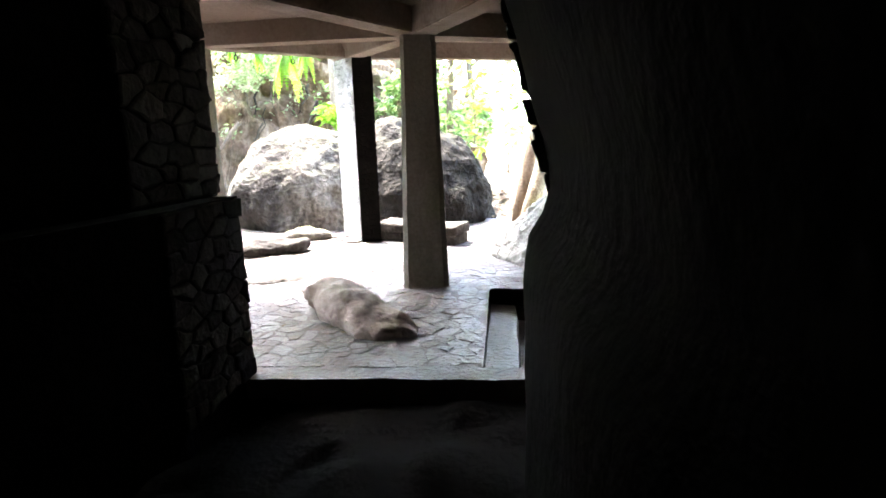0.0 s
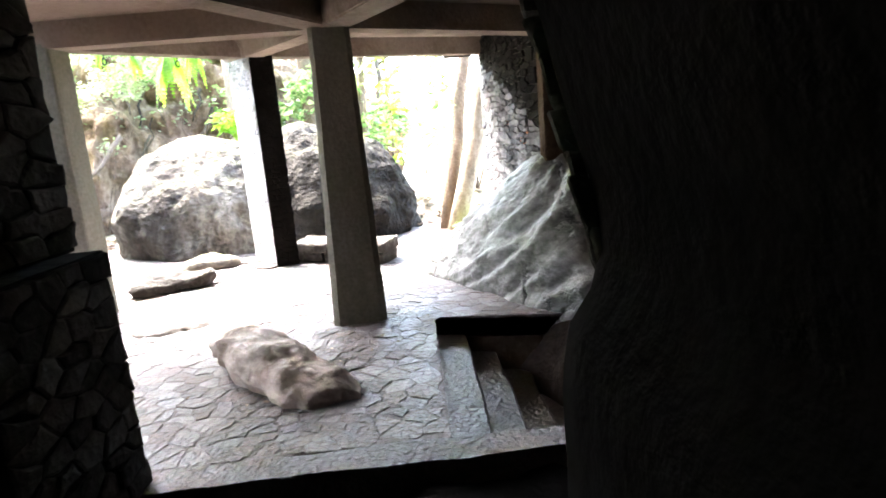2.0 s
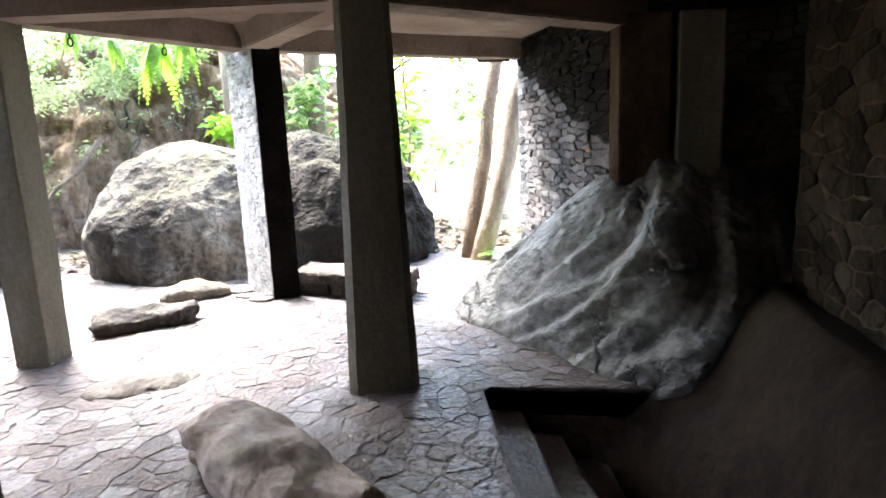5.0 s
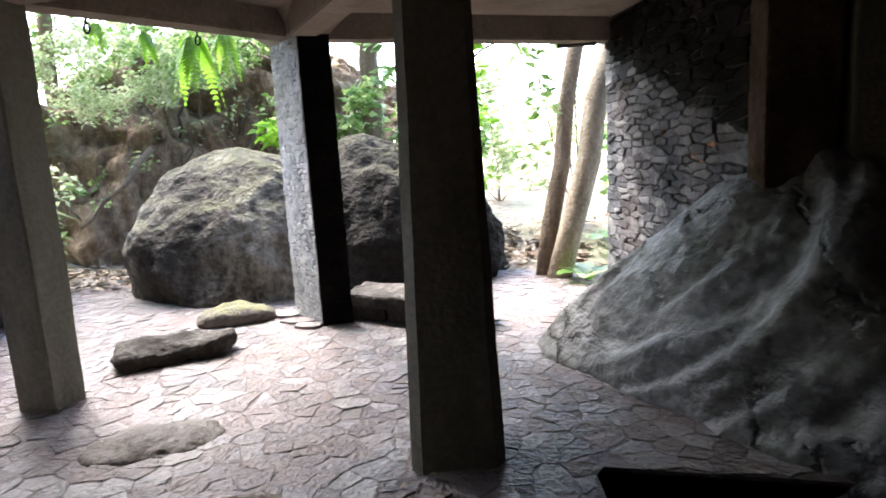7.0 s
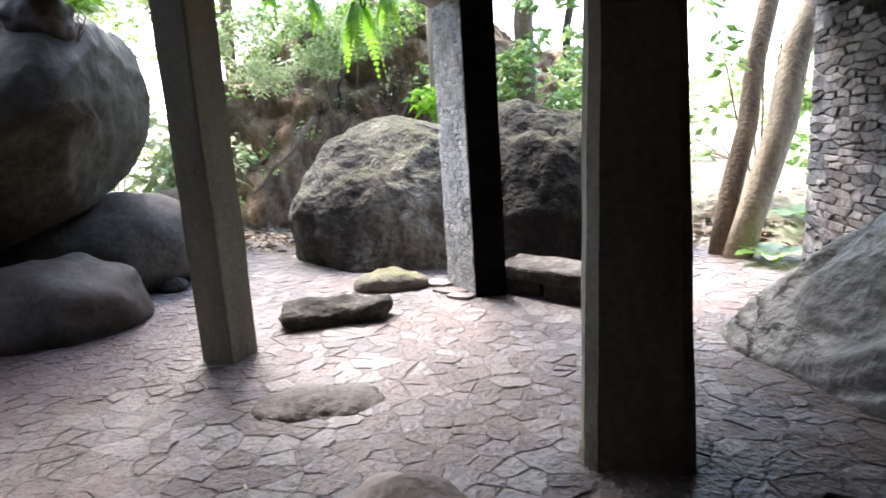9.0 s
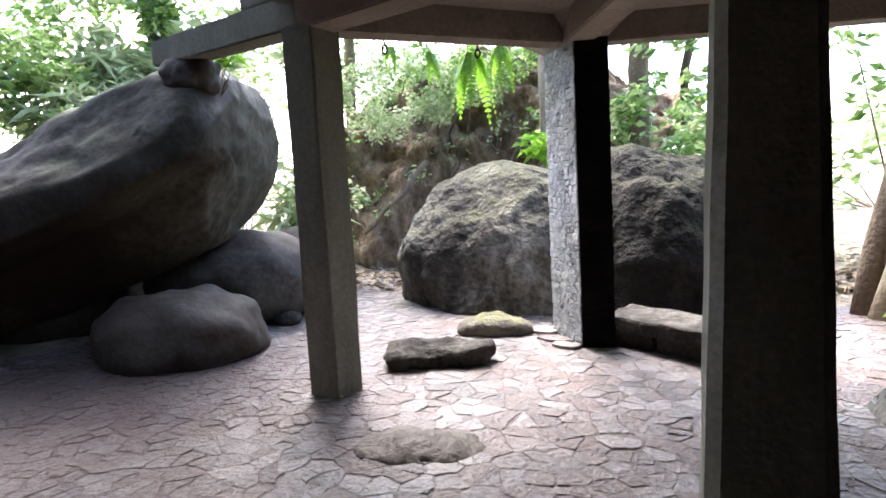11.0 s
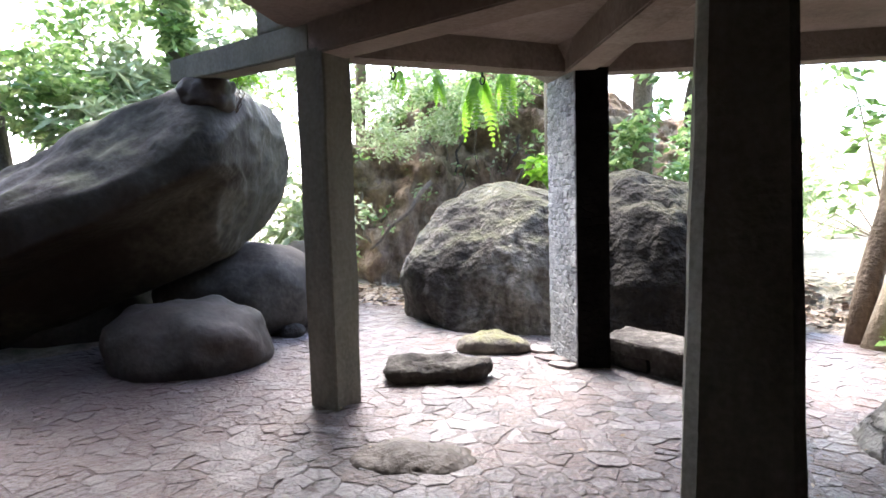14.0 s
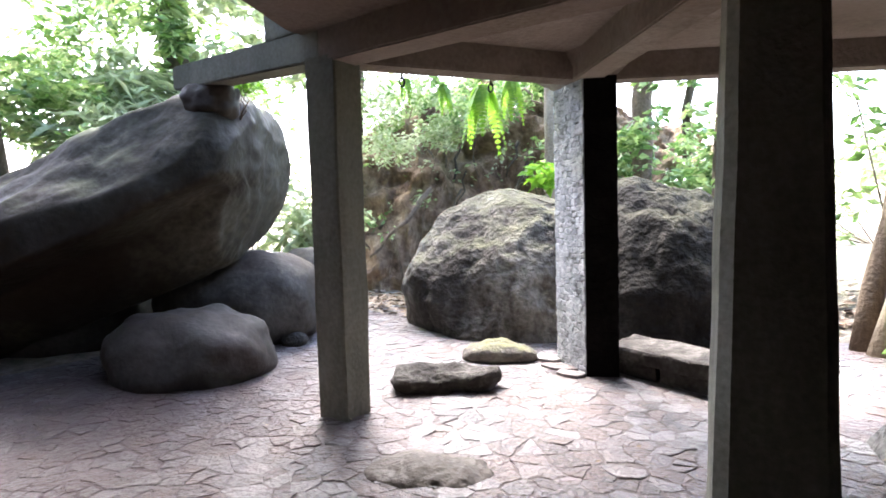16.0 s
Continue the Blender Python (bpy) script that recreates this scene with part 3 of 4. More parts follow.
wall_e, a, d = wall_run("wall_east", E0, E1, 0.45, -0.1, lambda x, y: roof_z(x, y) + 0.25, "rubble wall of grey stones, black above, with a few orange bricks", MORTAR)
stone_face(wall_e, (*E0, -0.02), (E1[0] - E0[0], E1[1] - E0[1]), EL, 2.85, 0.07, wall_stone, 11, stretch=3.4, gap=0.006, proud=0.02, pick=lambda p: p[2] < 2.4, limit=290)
stone_face(wall_e, (-0.66, 11.77, -0.02), (-0.41, -0.15), 0.43, 2.8, 0.11, RUBBLE, 12, limit=0)
for y, z, w in ((9.58, 1.5, 0.15), (9.78, 1.42, 0.12), (10.35, 1.62, 0.15), (9.66, 1.36, 0.11)):
    x = E0[0] + (E0[1] - y) / (E0[1] - E1[1]) * (E1[0] - E0[0])
    bm = bmesh.new()
    prism(bm, [(x - 0.016 - 0.03 * w, y + w / 2), (x - 0.016 + 0.03, y - w / 2), (x + 0.08, y - w / 2 + 0.02), (x + 0.05, y + w / 2 + 0.02)], z, z + 0.06, 0.006)
    part("brick", bm, BRICK, wall_e, "orange fired brick")

wall_e2, a, d = wall_run("wall_southeast", (-0.05, 9.3), (1.5, 9.0), 0.4, -0.1, lambda x, y: roof_z(x, y) + 0.25, "pale greenish rubble wall behind the sloping rock", MORTAR)
stone_face(wall_e2, (-0.05, 9.3, 0.6), (1.55, -0.3), 1.58, 2.0, 0.085, GREEN_RUBBLE, 13, limit=290, stretch=1.9, gap=0.004, proud=0.012)
wall_e3, a, d = wall_run("wall_east_near", (0.74, 8.05), (0.6, 4.75), 0.9, -1.6, lambda x, y: roof_z(x, y) + 0.25, "dark brown rubble wall along the stairs", EARTH_WALL)
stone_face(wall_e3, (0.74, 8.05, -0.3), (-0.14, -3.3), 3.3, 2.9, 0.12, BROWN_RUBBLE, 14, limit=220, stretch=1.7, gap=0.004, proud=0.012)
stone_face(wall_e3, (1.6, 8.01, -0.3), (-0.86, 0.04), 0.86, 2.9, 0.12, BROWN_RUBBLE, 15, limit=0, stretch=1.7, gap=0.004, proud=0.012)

# right-hand wall of the passage: a corbelled rubble jamb
jamb_r = thing("wall_passage_right", (0.2, 4.0, 0), "dark corbelled rubble wall beside the passage opening", "wall", kind="structure")
bm = bmesh.new()
profile = ((0.0, 0.0), (1.2, 0.0), (1.32, 0.02), (1.42, 0.09), (1.6, 0.07), (2.15, -0.1), (3.0, -0.3))
plan = [(0.95, -1.9), (-0.06, 2.6), (-0.4, 4.07), (-0.345, 4.69), (0.1, 4.8), (2.0, 4.9)]
path_xy = []
for p0, p1, n in zip(plan, plan[1:], (24, 16, 10, 6, 12)):
    path_xy += [(p0[0] + (p1[0] - p0[0]) * k / n, p0[1] + (p1[1] - p0[1]) * k / n) for k in range(n)]
cols = []
for x0, y0 in path_xy + [plan[-1]]:
    col = []
    for z in np.linspace(0, 3.0, 40):
        k = min(1.0, max(0.0, (1.42 - z) / 0.16)) * max(0.0, y0 - 4.07)
        x, y = x0 + 0.75 * k, y0 - 0.75 * k
        off = float(np.interp(z, [q[0] for q in profile], [q[1] for q in profile]))
        j = 0.012 * noise.noise(Vector((x * 4, y * 4, z * 5)))
        col.append(bm.verts.new((x + off + j, y + 0.4 * j, z - 0.2 + 0.2 * z / 3.0)))
    cols.append(col)
for c0, c1 in zip(cols, cols[1:]):
    for i in range(39):
        bm.faces.new((c0[i], c0[i + 1], c1[i + 1], c1[i]))
back = [bm.verts.new((2.3, y, z)) for y, z in ((-1.9, -0.2), (4.9, -0.2), (4.9, 3.0), (-1.9, 3.0))]
bm.faces.new((back[0], back[1], back[2], back[3]))
bm.faces.new([c[-1] for c in cols] + [back[2], back[3]])
bmesh.ops.recalc_face_normals(bm, faces=bm.faces)
part("core", bm, SHADE_ROCK, jamb_r, smooth=True)
stone_face(jamb_r, (-0.25, 4.7, 1.3), (-0.05, -0.63), 0.63, 1.25, 0.1, MOSSY_RUBBLE, 22, up=(-0.245, 0.0, 1), limit=220, gap=0.006, proud=0.02, stretch=1.15)
stone_face(jamb_r, (0.14, 4.82, 1.36), (-0.4, -0.12), 0.4, 1.2, 0.1, MOSSY_RUBBLE, 27, up=(-0.245, 0.0, 1), limit=60, gap=0.006, proud=0.02, stretch=1.15)

# left-hand wall: a thick lower part with a ledge, a thinner upper part
jamb_l = thing("wall_passage_left", (-2.6, 5.1, 0), "dark rubble wall with a ledge beside the passage opening", "wall", kind="structure")
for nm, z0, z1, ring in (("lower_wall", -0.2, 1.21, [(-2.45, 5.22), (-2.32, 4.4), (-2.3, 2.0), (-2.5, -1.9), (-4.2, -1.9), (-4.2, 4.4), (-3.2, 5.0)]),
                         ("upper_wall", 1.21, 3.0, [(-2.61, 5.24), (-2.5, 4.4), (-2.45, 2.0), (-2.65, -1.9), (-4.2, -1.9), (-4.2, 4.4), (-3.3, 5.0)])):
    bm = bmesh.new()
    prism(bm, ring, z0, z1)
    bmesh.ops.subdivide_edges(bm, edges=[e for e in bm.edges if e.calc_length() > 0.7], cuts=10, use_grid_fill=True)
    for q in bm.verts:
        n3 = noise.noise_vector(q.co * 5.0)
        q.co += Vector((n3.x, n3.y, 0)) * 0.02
    part(nm, bm, SHADE_ROCK, jamb_l)
stone_face(jamb_l, (-2.32, 4.4, 0.0), (-0.13, 0.82), 0.83, 1.2, 0.11, SHADE_STONE, 23, limit=70, proud=0.02, gap=0.004)
stone_face(jamb_l, (-2.45, 5.22, 0.0), (-0.75, -0.22), 0.78, 1.2, 0.11, SHADE_STONE, 24, limit=40, proud=0.02, gap=0.004)
stone_face(jamb_l, (-2.61, 5.24, 1.23), (-0.69, -0.24), 0.7, 1.5, 0.11, SHADE_STONE, 25, limit=60, proud=0.02, gap=0.004)
stone_face(jamb_l, (-2.5, 4.4, 1.23), (-0.11, 0.84), 0.85, 1.5, 0.11, SHADE_STONE, 26, limit=80, proud=0.03, gap=0.004)

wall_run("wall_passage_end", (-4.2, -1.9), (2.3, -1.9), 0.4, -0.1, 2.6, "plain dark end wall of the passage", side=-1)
# Tall unseen walls, added only to hold back sky light from these sides.
wall_run("sky_block_southwest", (-3.3, 5.0), (-9.2, 4.2), 0.6, -0.1, 7.7, "tall plain dark wall added out of view to block the sky", side=1)
wall_run("sky_block_upper", (-4.2, 4.75), (2.4, 4.75), 0.3, 2.42, 7.7, "plain dark wall added unseen above the passage to block the sky", side=-1)
wall_run("sky_block_east", (1.75, 4.7), (1.75, 11.9), 0.4, -0.2, 6.2, "plain dark wall added unseen beyond the rubble wall to block the sky", side=-1)
wall_run("sky_block_west", (-9.2, 4.2), (-14.5, 6.0), 0.6, -0.1, 6.2, "tall plain dark wall added unseen beyond the boulders to block the sky", side=1)

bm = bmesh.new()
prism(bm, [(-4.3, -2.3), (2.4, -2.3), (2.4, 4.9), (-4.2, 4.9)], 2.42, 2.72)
single("ceiling_passage", bm, SHADE_ROCK, (0, 0, 2.42), "dark flat ceiling over the passage", "ceiling", kind="structure")

A, B, P, W = (-2.05, 7.76), (-4.97, 8.03), (-3.95, 10.2), (-0.95, 11.62)
bm = bmesh.new()
ridge_l, ridge_r = (-5.15, 7.76), (1.8, 7.76)
for ring in ([(-5.2, 8.0), (-4.25, 10.55), (-1.1, 11.95), (1.8, 11.95), ridge_r, ridge_l], [ridge_l, ridge_r, (1.8, 4.75), (-3.5, 4.75)]):
    prism(bm, ring, lambda x, y: roof_z(x, y) + 0.24, lambda x, y: roof_z(x, y) + 0.4)
roof = single("ceiling", bm, SLAB_CONCRETE, (-2, 8, 2.7), "board-marked concrete roof slab with brown stains", "ceiling", kind="structure")


def beam(name, a, b, width, depth, label, za=None, zb=None, mat=SLAB_CONCRETE):
    """A concrete beam between plan points under the roof."""
    a2, b2 = Vector((*a, 0)), Vector((*b, 0))
    d = (b2 - a2).normalized()
    s = Vector((-d.y, d.x, 0)) * width / 2
    za = roof_z(*a) if za is None else za
    zb = roof_z(*b) if zb is None else zb
    bm = bmesh.new()
    low = [bm.verts.new(p + Vector((0, 0, z))) for p, z in ((a2 - s, za), (a2 + s, za), (b2 + s, zb), (b2 - s, zb))]
    top = [bm.verts.new(v.co + Vector((0, 0, depth))) for v in low]
    bm.faces.new(low), bm.faces.new(top)
    for i in range(4):
        bm.faces.new((low[i], low[(i + 1) % 4], top[(i + 1) % 4], top[i]))
    bmesh.ops.recalc_face_normals(bm, faces=bm.faces)
    bmesh.ops.bevel(bm, geom=list(bm.edges), offset=0.012, segments=2, affect="EDGES")
    return single(name, bm, mat, (a[0], a[1], za), label, "beam", "roof beams", "structure")


beam("beam", A, B, 0.26, 0.25, "brown-stained concrete roof beam between two columns")
beam("beam", B, P, 0.24, 0.25, "concrete edge beam of the roof with rusty rings")
beam("beam", A, P, 0.26, 0.25, "concrete roof beam from the column to the stone pillar")
beam("beam", P, W, 0.22, 0.25, "concrete edge beam of the roof by the rubble wall")
beam("beam", A, (0.1, 4.9), 0.26, 0.25, "concrete roof beam running to the passage wall")
beam("beam", A, (-3.0, 4.9), 0.26, 0.25, "concrete roof beam running to the passage wall")
beam("beam", A, (-0.1, 9.15), 0.26, 0.25, "concrete roof beam running to the wall pier")
beam("beam", B, (-7.6, 8.32), 0.24, 0.24, "concrete beam with leaves, resting on a boulder", 2.68, 2.9, CONCRETE)
bm = bmesh.new()
prism(bm, [(-4.95, 7.9), (-4.95, 8.28), (-5.75, 8.38), (-5.75, 8.0)], lambda x, y: 2.93 - 0.06 * (x + 4.95), lambda x, y: 3.16 - 0.06 * (x + 4.95), 0.02)
single("slab_stub", bm, CONCRETE, (-5.3, 8.1, 2.95), "short broken end of the concrete slab above the beam", "slab", kind="structure")

bm = rock_mesh((-7.05, 8.28, 2.72), (0.3, 0.2, 0.2), 20, 77, 0.15, 1.2, 4, None, 2.6)
single("bearing_stone", bm, SMOOTH_ROCK, (-7.05, 8.28, 2.6), "dark stone wedged under the beam end on the boulder", "stone", smooth=True)


# ---- columns and pillar ----
def column(name, at, half0, half1, chamfer, z1, turn, label):
    ob = thing(name, (*at, 0), label, "column")
    bm = bmesh.new()
    rings = []
    for k in range(25):
        t = k / 24
        h = half0 + (half1 - half0) * t
        c = chamfer * h / half0
        ring = []
        for x, y in ((h - c, -h), (h, -h + c), (h, h - c), (h - c, h), (-h + c, h), (-h, h - c), (-h, -h + c), (-h + c, -h)):
            p = Euler((0, 0, radians(turn))).to_matrix() @ Vector((x, y, 0))
            w = 0.006 * noise.noise(Vector((x * 3 + at[0], y * 3, t * 6)))
            ring.append(bm.verts.new((at[0] + p.x + w, at[1] + p.y + w, -0.03 + (z1 + 0.03) * t)))
        rings.append(ring)
    for r0, r1 in zip(rings, rings[1:]):
        for i in range(8):
            bm.faces.new((r0[i], r0[(i + 1) % 8], r1[(i + 1) % 8], r1[i]))
    bm.faces.new(rings[0][::-1]), bm.faces.new(rings[-1])
    bmesh.ops.recalc_face_normals(bm, faces=bm.faces)
    part("shaft", bm, CONCRETE, ob)
    bm = rock_mesh((at[0], at[1], -0.02), (half0 * 1.3, half0 * 1.3, 0.03), 20, 3, 0.06, 2, 3, -0.02)
    part("footing", bm, DIRT, ob, "ring of brown mud at its foot", True)
    return ob


column("concrete_column", A, 0.236, 0.172, 0.055, roof_z(*A) + 0.02, 17, "tapered eight-sided grey concrete column under the roof beams")
column("concrete_column", B, 0.142, 0.15, 0.012, 2.7, 4, "slender greenish concrete column under the roof beams")

pillar = thing("stone_pillar", (-3.95, 10.2, 0), "rubble-stone pillar, pale on one face, coloured shade-dark on the other", "pillar")
corner = [(-3.83, 9.96), (-3.58, 10.1), (-4.07, 10.5), (-4.32, 10.36)]
PZ = roof_z(*P)
bm = bmesh.new()
prism(bm, corner, -0.05, PZ)
part("core", bm, PALE_MORTAR, pillar)
stone_face(pillar, (-4.32, 10.36, -0.02), (0.49, -0.40), 0.632, PZ + 0.02, 0.055, PILLAR_STONE, 31, stretch=1.7, limit=290, gap=0.0022, proud=0.009)
# The face turned from the light: its shade is coloured into bedding and stones.
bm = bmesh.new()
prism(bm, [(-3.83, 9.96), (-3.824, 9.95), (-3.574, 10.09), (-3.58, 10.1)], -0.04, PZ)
part("dark_bedding", bm, SHADE_ROCK, pillar, "mortar of the shaded face, shade put into its black colour")
stone_face(pillar, (-3.824, 9.95, -0.02), (0.25, 0.14), 0.287, PZ + 0.02, 0.07, SHADE_ROCK, 32, stretch=1.6, limit=120, gap=0.0008, proud=0.008)
bm = bmesh.new()
low = [bm.verts.new((x, y, PZ)) for x, y in corner]
mid = np.array(corner).mean(0)
top = [bm.verts.new((mid[0] + (x - mid[0]) * 2.2, mid[1] + (y - mid[1]) * 2.2, PZ + 0.25)) for x, y in corner]
bm.faces.new(low[::-1]), bm.faces.new(top)
for i in range(4):
    bm.faces.new((low[i], low[(i + 1) % 4], top[(i + 1) % 4], top[i]))
bmesh.ops.recalc_face_normals(bm, faces=bm.faces)
part("capital", bm, SLAB_CONCRETE, pillar, "flared concrete capital")
for k, (x, y, r) in enumerate(((-4.16, 10.08, 0.2), (-4.4, 10.3, 0.2), (-3.95, 9.9, 0.16))):
    bm = bmesh.new()
    rng = random.Random(70 + k)
    ring = [(x + r * rng.uniform(0.75, 1.1) * math.cos(a), y + 0.6 * r * rng.uniform(0.75, 1.1) * math.sin(a)) for a in np.linspace(0, 2 * math.pi, 8)[:-1]]
    prism(bm, ring, -0.03, rng.uniform(0.02, 0.04), 0.005)
    part("footing_stone", bm, PAVING, pillar, "broken slab at its foot")

bm = bmesh.new()
prism(bm, [(-0.32, 9.12), (-0.27, 8.92), (0.12, 8.86), (0.2, 9.25)], -0.1, lambda x, y: roof_z(x, y) + 0.1, 0.02)
single("wall_pier", bm, EARTH_WALL, (0, 9, -0.1), "brown-stained concrete pier at the end of the rubble wall", "pier", kind="structure")
bm = bmesh.new()
prism(bm, [(0.15, 8.98), (0.17, 8.84), (0.5, 8.8), (0.52, 8.98)], 1.2, lambda x, y: roof_z(x, y) + 0.1, 0.02)
single("wall_pier", bm, CONCRETE, (0.35, 8.9, 1.2), "dark greenish concrete pier standing on the rock", "pier", kind="structure")


# ---- rocks ----
def boulder(name, mat, label, at, **kw):
    return single(name, rock_mesh(**kw), mat, at, label, "boulder", smooth=True)


boulder("sloping_rock", SLATE, "layered grey rock with cracks, sloping up beside the stairs", (-0.208, 8.813, 0),
        centre=(0.3, 9.2, -0.35), radii=(2.1, 1.75, 1.85), turn=-8, seed=4, rough=0.05, scale=0.8, detail=7, floor=-1.6, power=1.35,
        ridges=((-0.62, -0.3, 0.72), 0.14, 2.7))
boulder("boulder", BOULDER, "huge pitted boulder with moss and dark streaks behind the pillar", (-5.223, 12.691, 0),
        centre=(-5.72, 12.0, 0.1), radii=(1.62, 1.42, 1.72), turn=14, seed=2, rough=0.1, detail=6, floor=-0.1, power=2.25, dents=0.18, fine_amp=0.045, facets=14)
boulder("boulder", SHADE_BOULDER, "boulder leaning against the huge one, shade put into its colour", (-3.561, 13.102, 0),
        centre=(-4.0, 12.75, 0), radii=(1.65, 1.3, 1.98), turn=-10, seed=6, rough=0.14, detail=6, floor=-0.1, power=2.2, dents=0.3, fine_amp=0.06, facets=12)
boulder("overhanging_boulder", MOSS_TOP_ROCK, "long smooth brown boulder overhanging, moss on its top", (-8.42, 7.884, 0.77),
        centre=(-8.72, 7.92, 1.4), radii=(2.53, 1.32, 1.06), turn=38, tilt=(4, -23), seed=9, rough=0.09, scale=0.8, detail=6, power=2.8, undercut=(-0.08, 0.4, 0.42),
        cuts=((1, 0, -0.12, 2.1), (0.8, 0, 0.6, 2.12), (0.85, -0.5, 0.1, 2.152), (0.78, -0.1, -0.62, 1.52), (0.1, -0.75, 0.65, 1.17), (-0.2, -0.5, 0.85, 1.019)))
boulder("boulder", SMOOTH_ROCK, "rounded brown boulder on the paved floor", (-7.0, 8.1, 0),
        centre=(-7.2, 8.03, 0.17), radii=(0.8, 0.68, 0.5), turn=30, seed=12, rough=0.08, detail=5, floor=-0.04, power=2.3, facets=6)
boulder("boulder", SMOOTH_ROCK, "brown boulder wedged under the overhanging one", (-8.081, 9.454, 0),
        centre=(-8.25, 9.3, 0.38), radii=(1.1, 0.87, 0.74), turn=30, seed=14, rough=0.1, detail=5, floor=-0.04, power=2.3, facets=8)
# Added filler boulder: keeps light from leaking through below the overhang.
boulder("boulder", SMOOTH_ROCK, "boulder added under the overhang to block light from behind", (-10.0, 8.0, 0),
        centre=(-10.0, 8.0, 0.308), radii=(0.982, 0.906, 0.717), turn=10, seed=15, rough=0.12, detail=4, floor=-0.06, power=2.3)
boulder("boulder", SMOOTH_ROCK, "small brown boulder behind the wedged one", (-8.578, 10.668, 0),
        centre=(-8.578, 10.668, 0.385), radii=(0.679, 0.604, 0.679), turn=10, seed=16, rough=0.12, detail=4, floor=-0.06, power=2.3)
boulder("fallen_rock", PALE_ROCK, "long pale brown flecked rock lying on the paving", (-2.445, 6.388, 0),
        centre=(-2.26, 6.42, 0.08), radii=(0.82, 0.25, 0.18), turn=-31, tilt=(0, 7), seed=29, rough=0.07, detail=6, floor=-0.03, power=2.3, fine_amp=0.05, facets=5, dents=0.03)
boulder("flat_rock", DARK_ROCK, "flat dark rock with a pale top on the paving", (-4.568, 8.708, 0),
        centre=(-4.74, 8.95, 0.085), radii=(0.5, 0.21, 0.095), turn=36, seed=23, rough=0.2, detail=5, floor=-0.03, power=2.8, tilt=(8, 0), facets=8)
boulder("mossy_rock", MOSSY, "low stone with yellow-green moss on the paving", (-4.688, 9.973, 0),
        centre=(-4.86, 10.08, 0.05), radii=(0.37, 0.23, 0.13), turn=30, seed=25, rough=0.16, detail=4, floor=-0.03, power=2.3)
boulder("flat_rock", DAMP_STONE, "low worn brown stone hump rising from the paving", (-3.696, 7.47, 0),
        centre=(-3.84, 7.63, -0.01), radii=(0.4, 0.25, 0.065), turn=25, seed=27, rough=0.14, detail=4, floor=-0.03, power=2.0)
for x, y, r, s in ((-6.485, 11.158, 0.098, 1), (-6.647, 11.298, 0.076, 2), (-6.827, 11.602, 0.121, 3), (-7.3, 9.35, 0.17, 5)):
    boulder("loose_stone", DARK_ROCK, "small loose dark stone on the paving", (x, y, 0),
            centre=(x, y, r * 0.4), radii=(r, r * 0.8, r * 0.6), turn=40 * s, seed=40 + s, rough=0.2, detail=3, floor=-0.03, power=2.2)

bench = thing("stone_bench", (-3.179, 10.237, 0), "low dark bench of stacked stone slabs beside the pillar", "bench")
for ring, z0, z1, s in (([(-3.706, 10.205), (-2.923, 9.931), (-2.288, 9.803), (-2.201, 10.289), (-3.619, 10.661)], 0.14, 0.28, 1),
                        ([(-3.69, 10.227), (-3.228, 10.073), (-3.188, 10.463), (-3.622, 10.548)], -0.02, 0.155, 2),
                        ([(-3.213, 10.065), (-2.78, 9.942), (-2.747, 10.377), (-3.173, 10.462)], -0.02, 0.15, 3),
                        ([(-2.765, 9.934), (-2.302, 9.84), (-2.247, 10.252), (-2.726, 10.339)], -0.02, 0.155, 4)):
    bm = bmesh.new()
    prism(bm, ring, z0, z1, 0.03)
    bmesh.ops.subdivide_edges(bm, edges=[e for e in bm.edges if e.calc_length() > 0.12], cuts=6, use_grid_fill=True)
    bmesh.ops.triangulate(bm, faces=[f for f in bm.faces if len(f.verts) > 4])
    for q in bm.verts:
        q.co += noise.noise_vector(q.co * 3 + Vector((s, 0, 0))) * 0.035 + noise.noise_vector(q.co * 11) * 0.014
    part("slab" if s == 1 else "support_stone", bm, DARK_ROCK, bench)


# ---- earth bank ----
bm = bmesh.new()
base_a, base_b = Vector((-10.5, 12.95, 0)), Vector((-3.443, 17.982, 0))
run = base_b - base_a
out = Vector((-run.y, run.x, 0)).normalized()
cols = []
for i in range(181):
    s = i / 180
    col = []
    for j in range(71):
        v = j / 70
        h = 4.0 * (1 - (1 - min(v / 0.55, 1)) ** 1.6) + max(0, v - 0.55) * 3.4
        h *= 0.72 + 0.28 * math.sin(math.pi * min(1, max(0, s * 1.15)))
        reach = 2.3 * v + (6.8 * max(0, v - 0.55))
        p = base_a + run * s + out * reach
        n1 = noise.fractal(Vector((p.x * 0.6, p.y * 0.6, h * 0.8)), 0.8, 2.0, 6)
        col.append(bm.verts.new((p.x - out.x * n1 * 0.85 - out.x * 0.25 * noise.noise(p * 2.3), p.y - out.y * n1 * 0.85 - out.y * 0.25 * noise.noise(p * 2.3 + Vector((0, 0, h * 2))), -0.15 + h + n1 * 0.24 * min(1, v * 6))))
    cols.append(col)
for c0, c1 in zip(cols, cols[1:]):
    for j in range(70):
        bm.faces.new((c0[j], c1[j], c1[j + 1], c0[j + 1]))
bmesh.ops.recalc_face_normals(bm, faces=bm.faces)
single("earth_bank", bm, EARTH, (-12, 15, 0), "steep bare brown earth bank with roots", "bank", kind="structure", smooth=True)


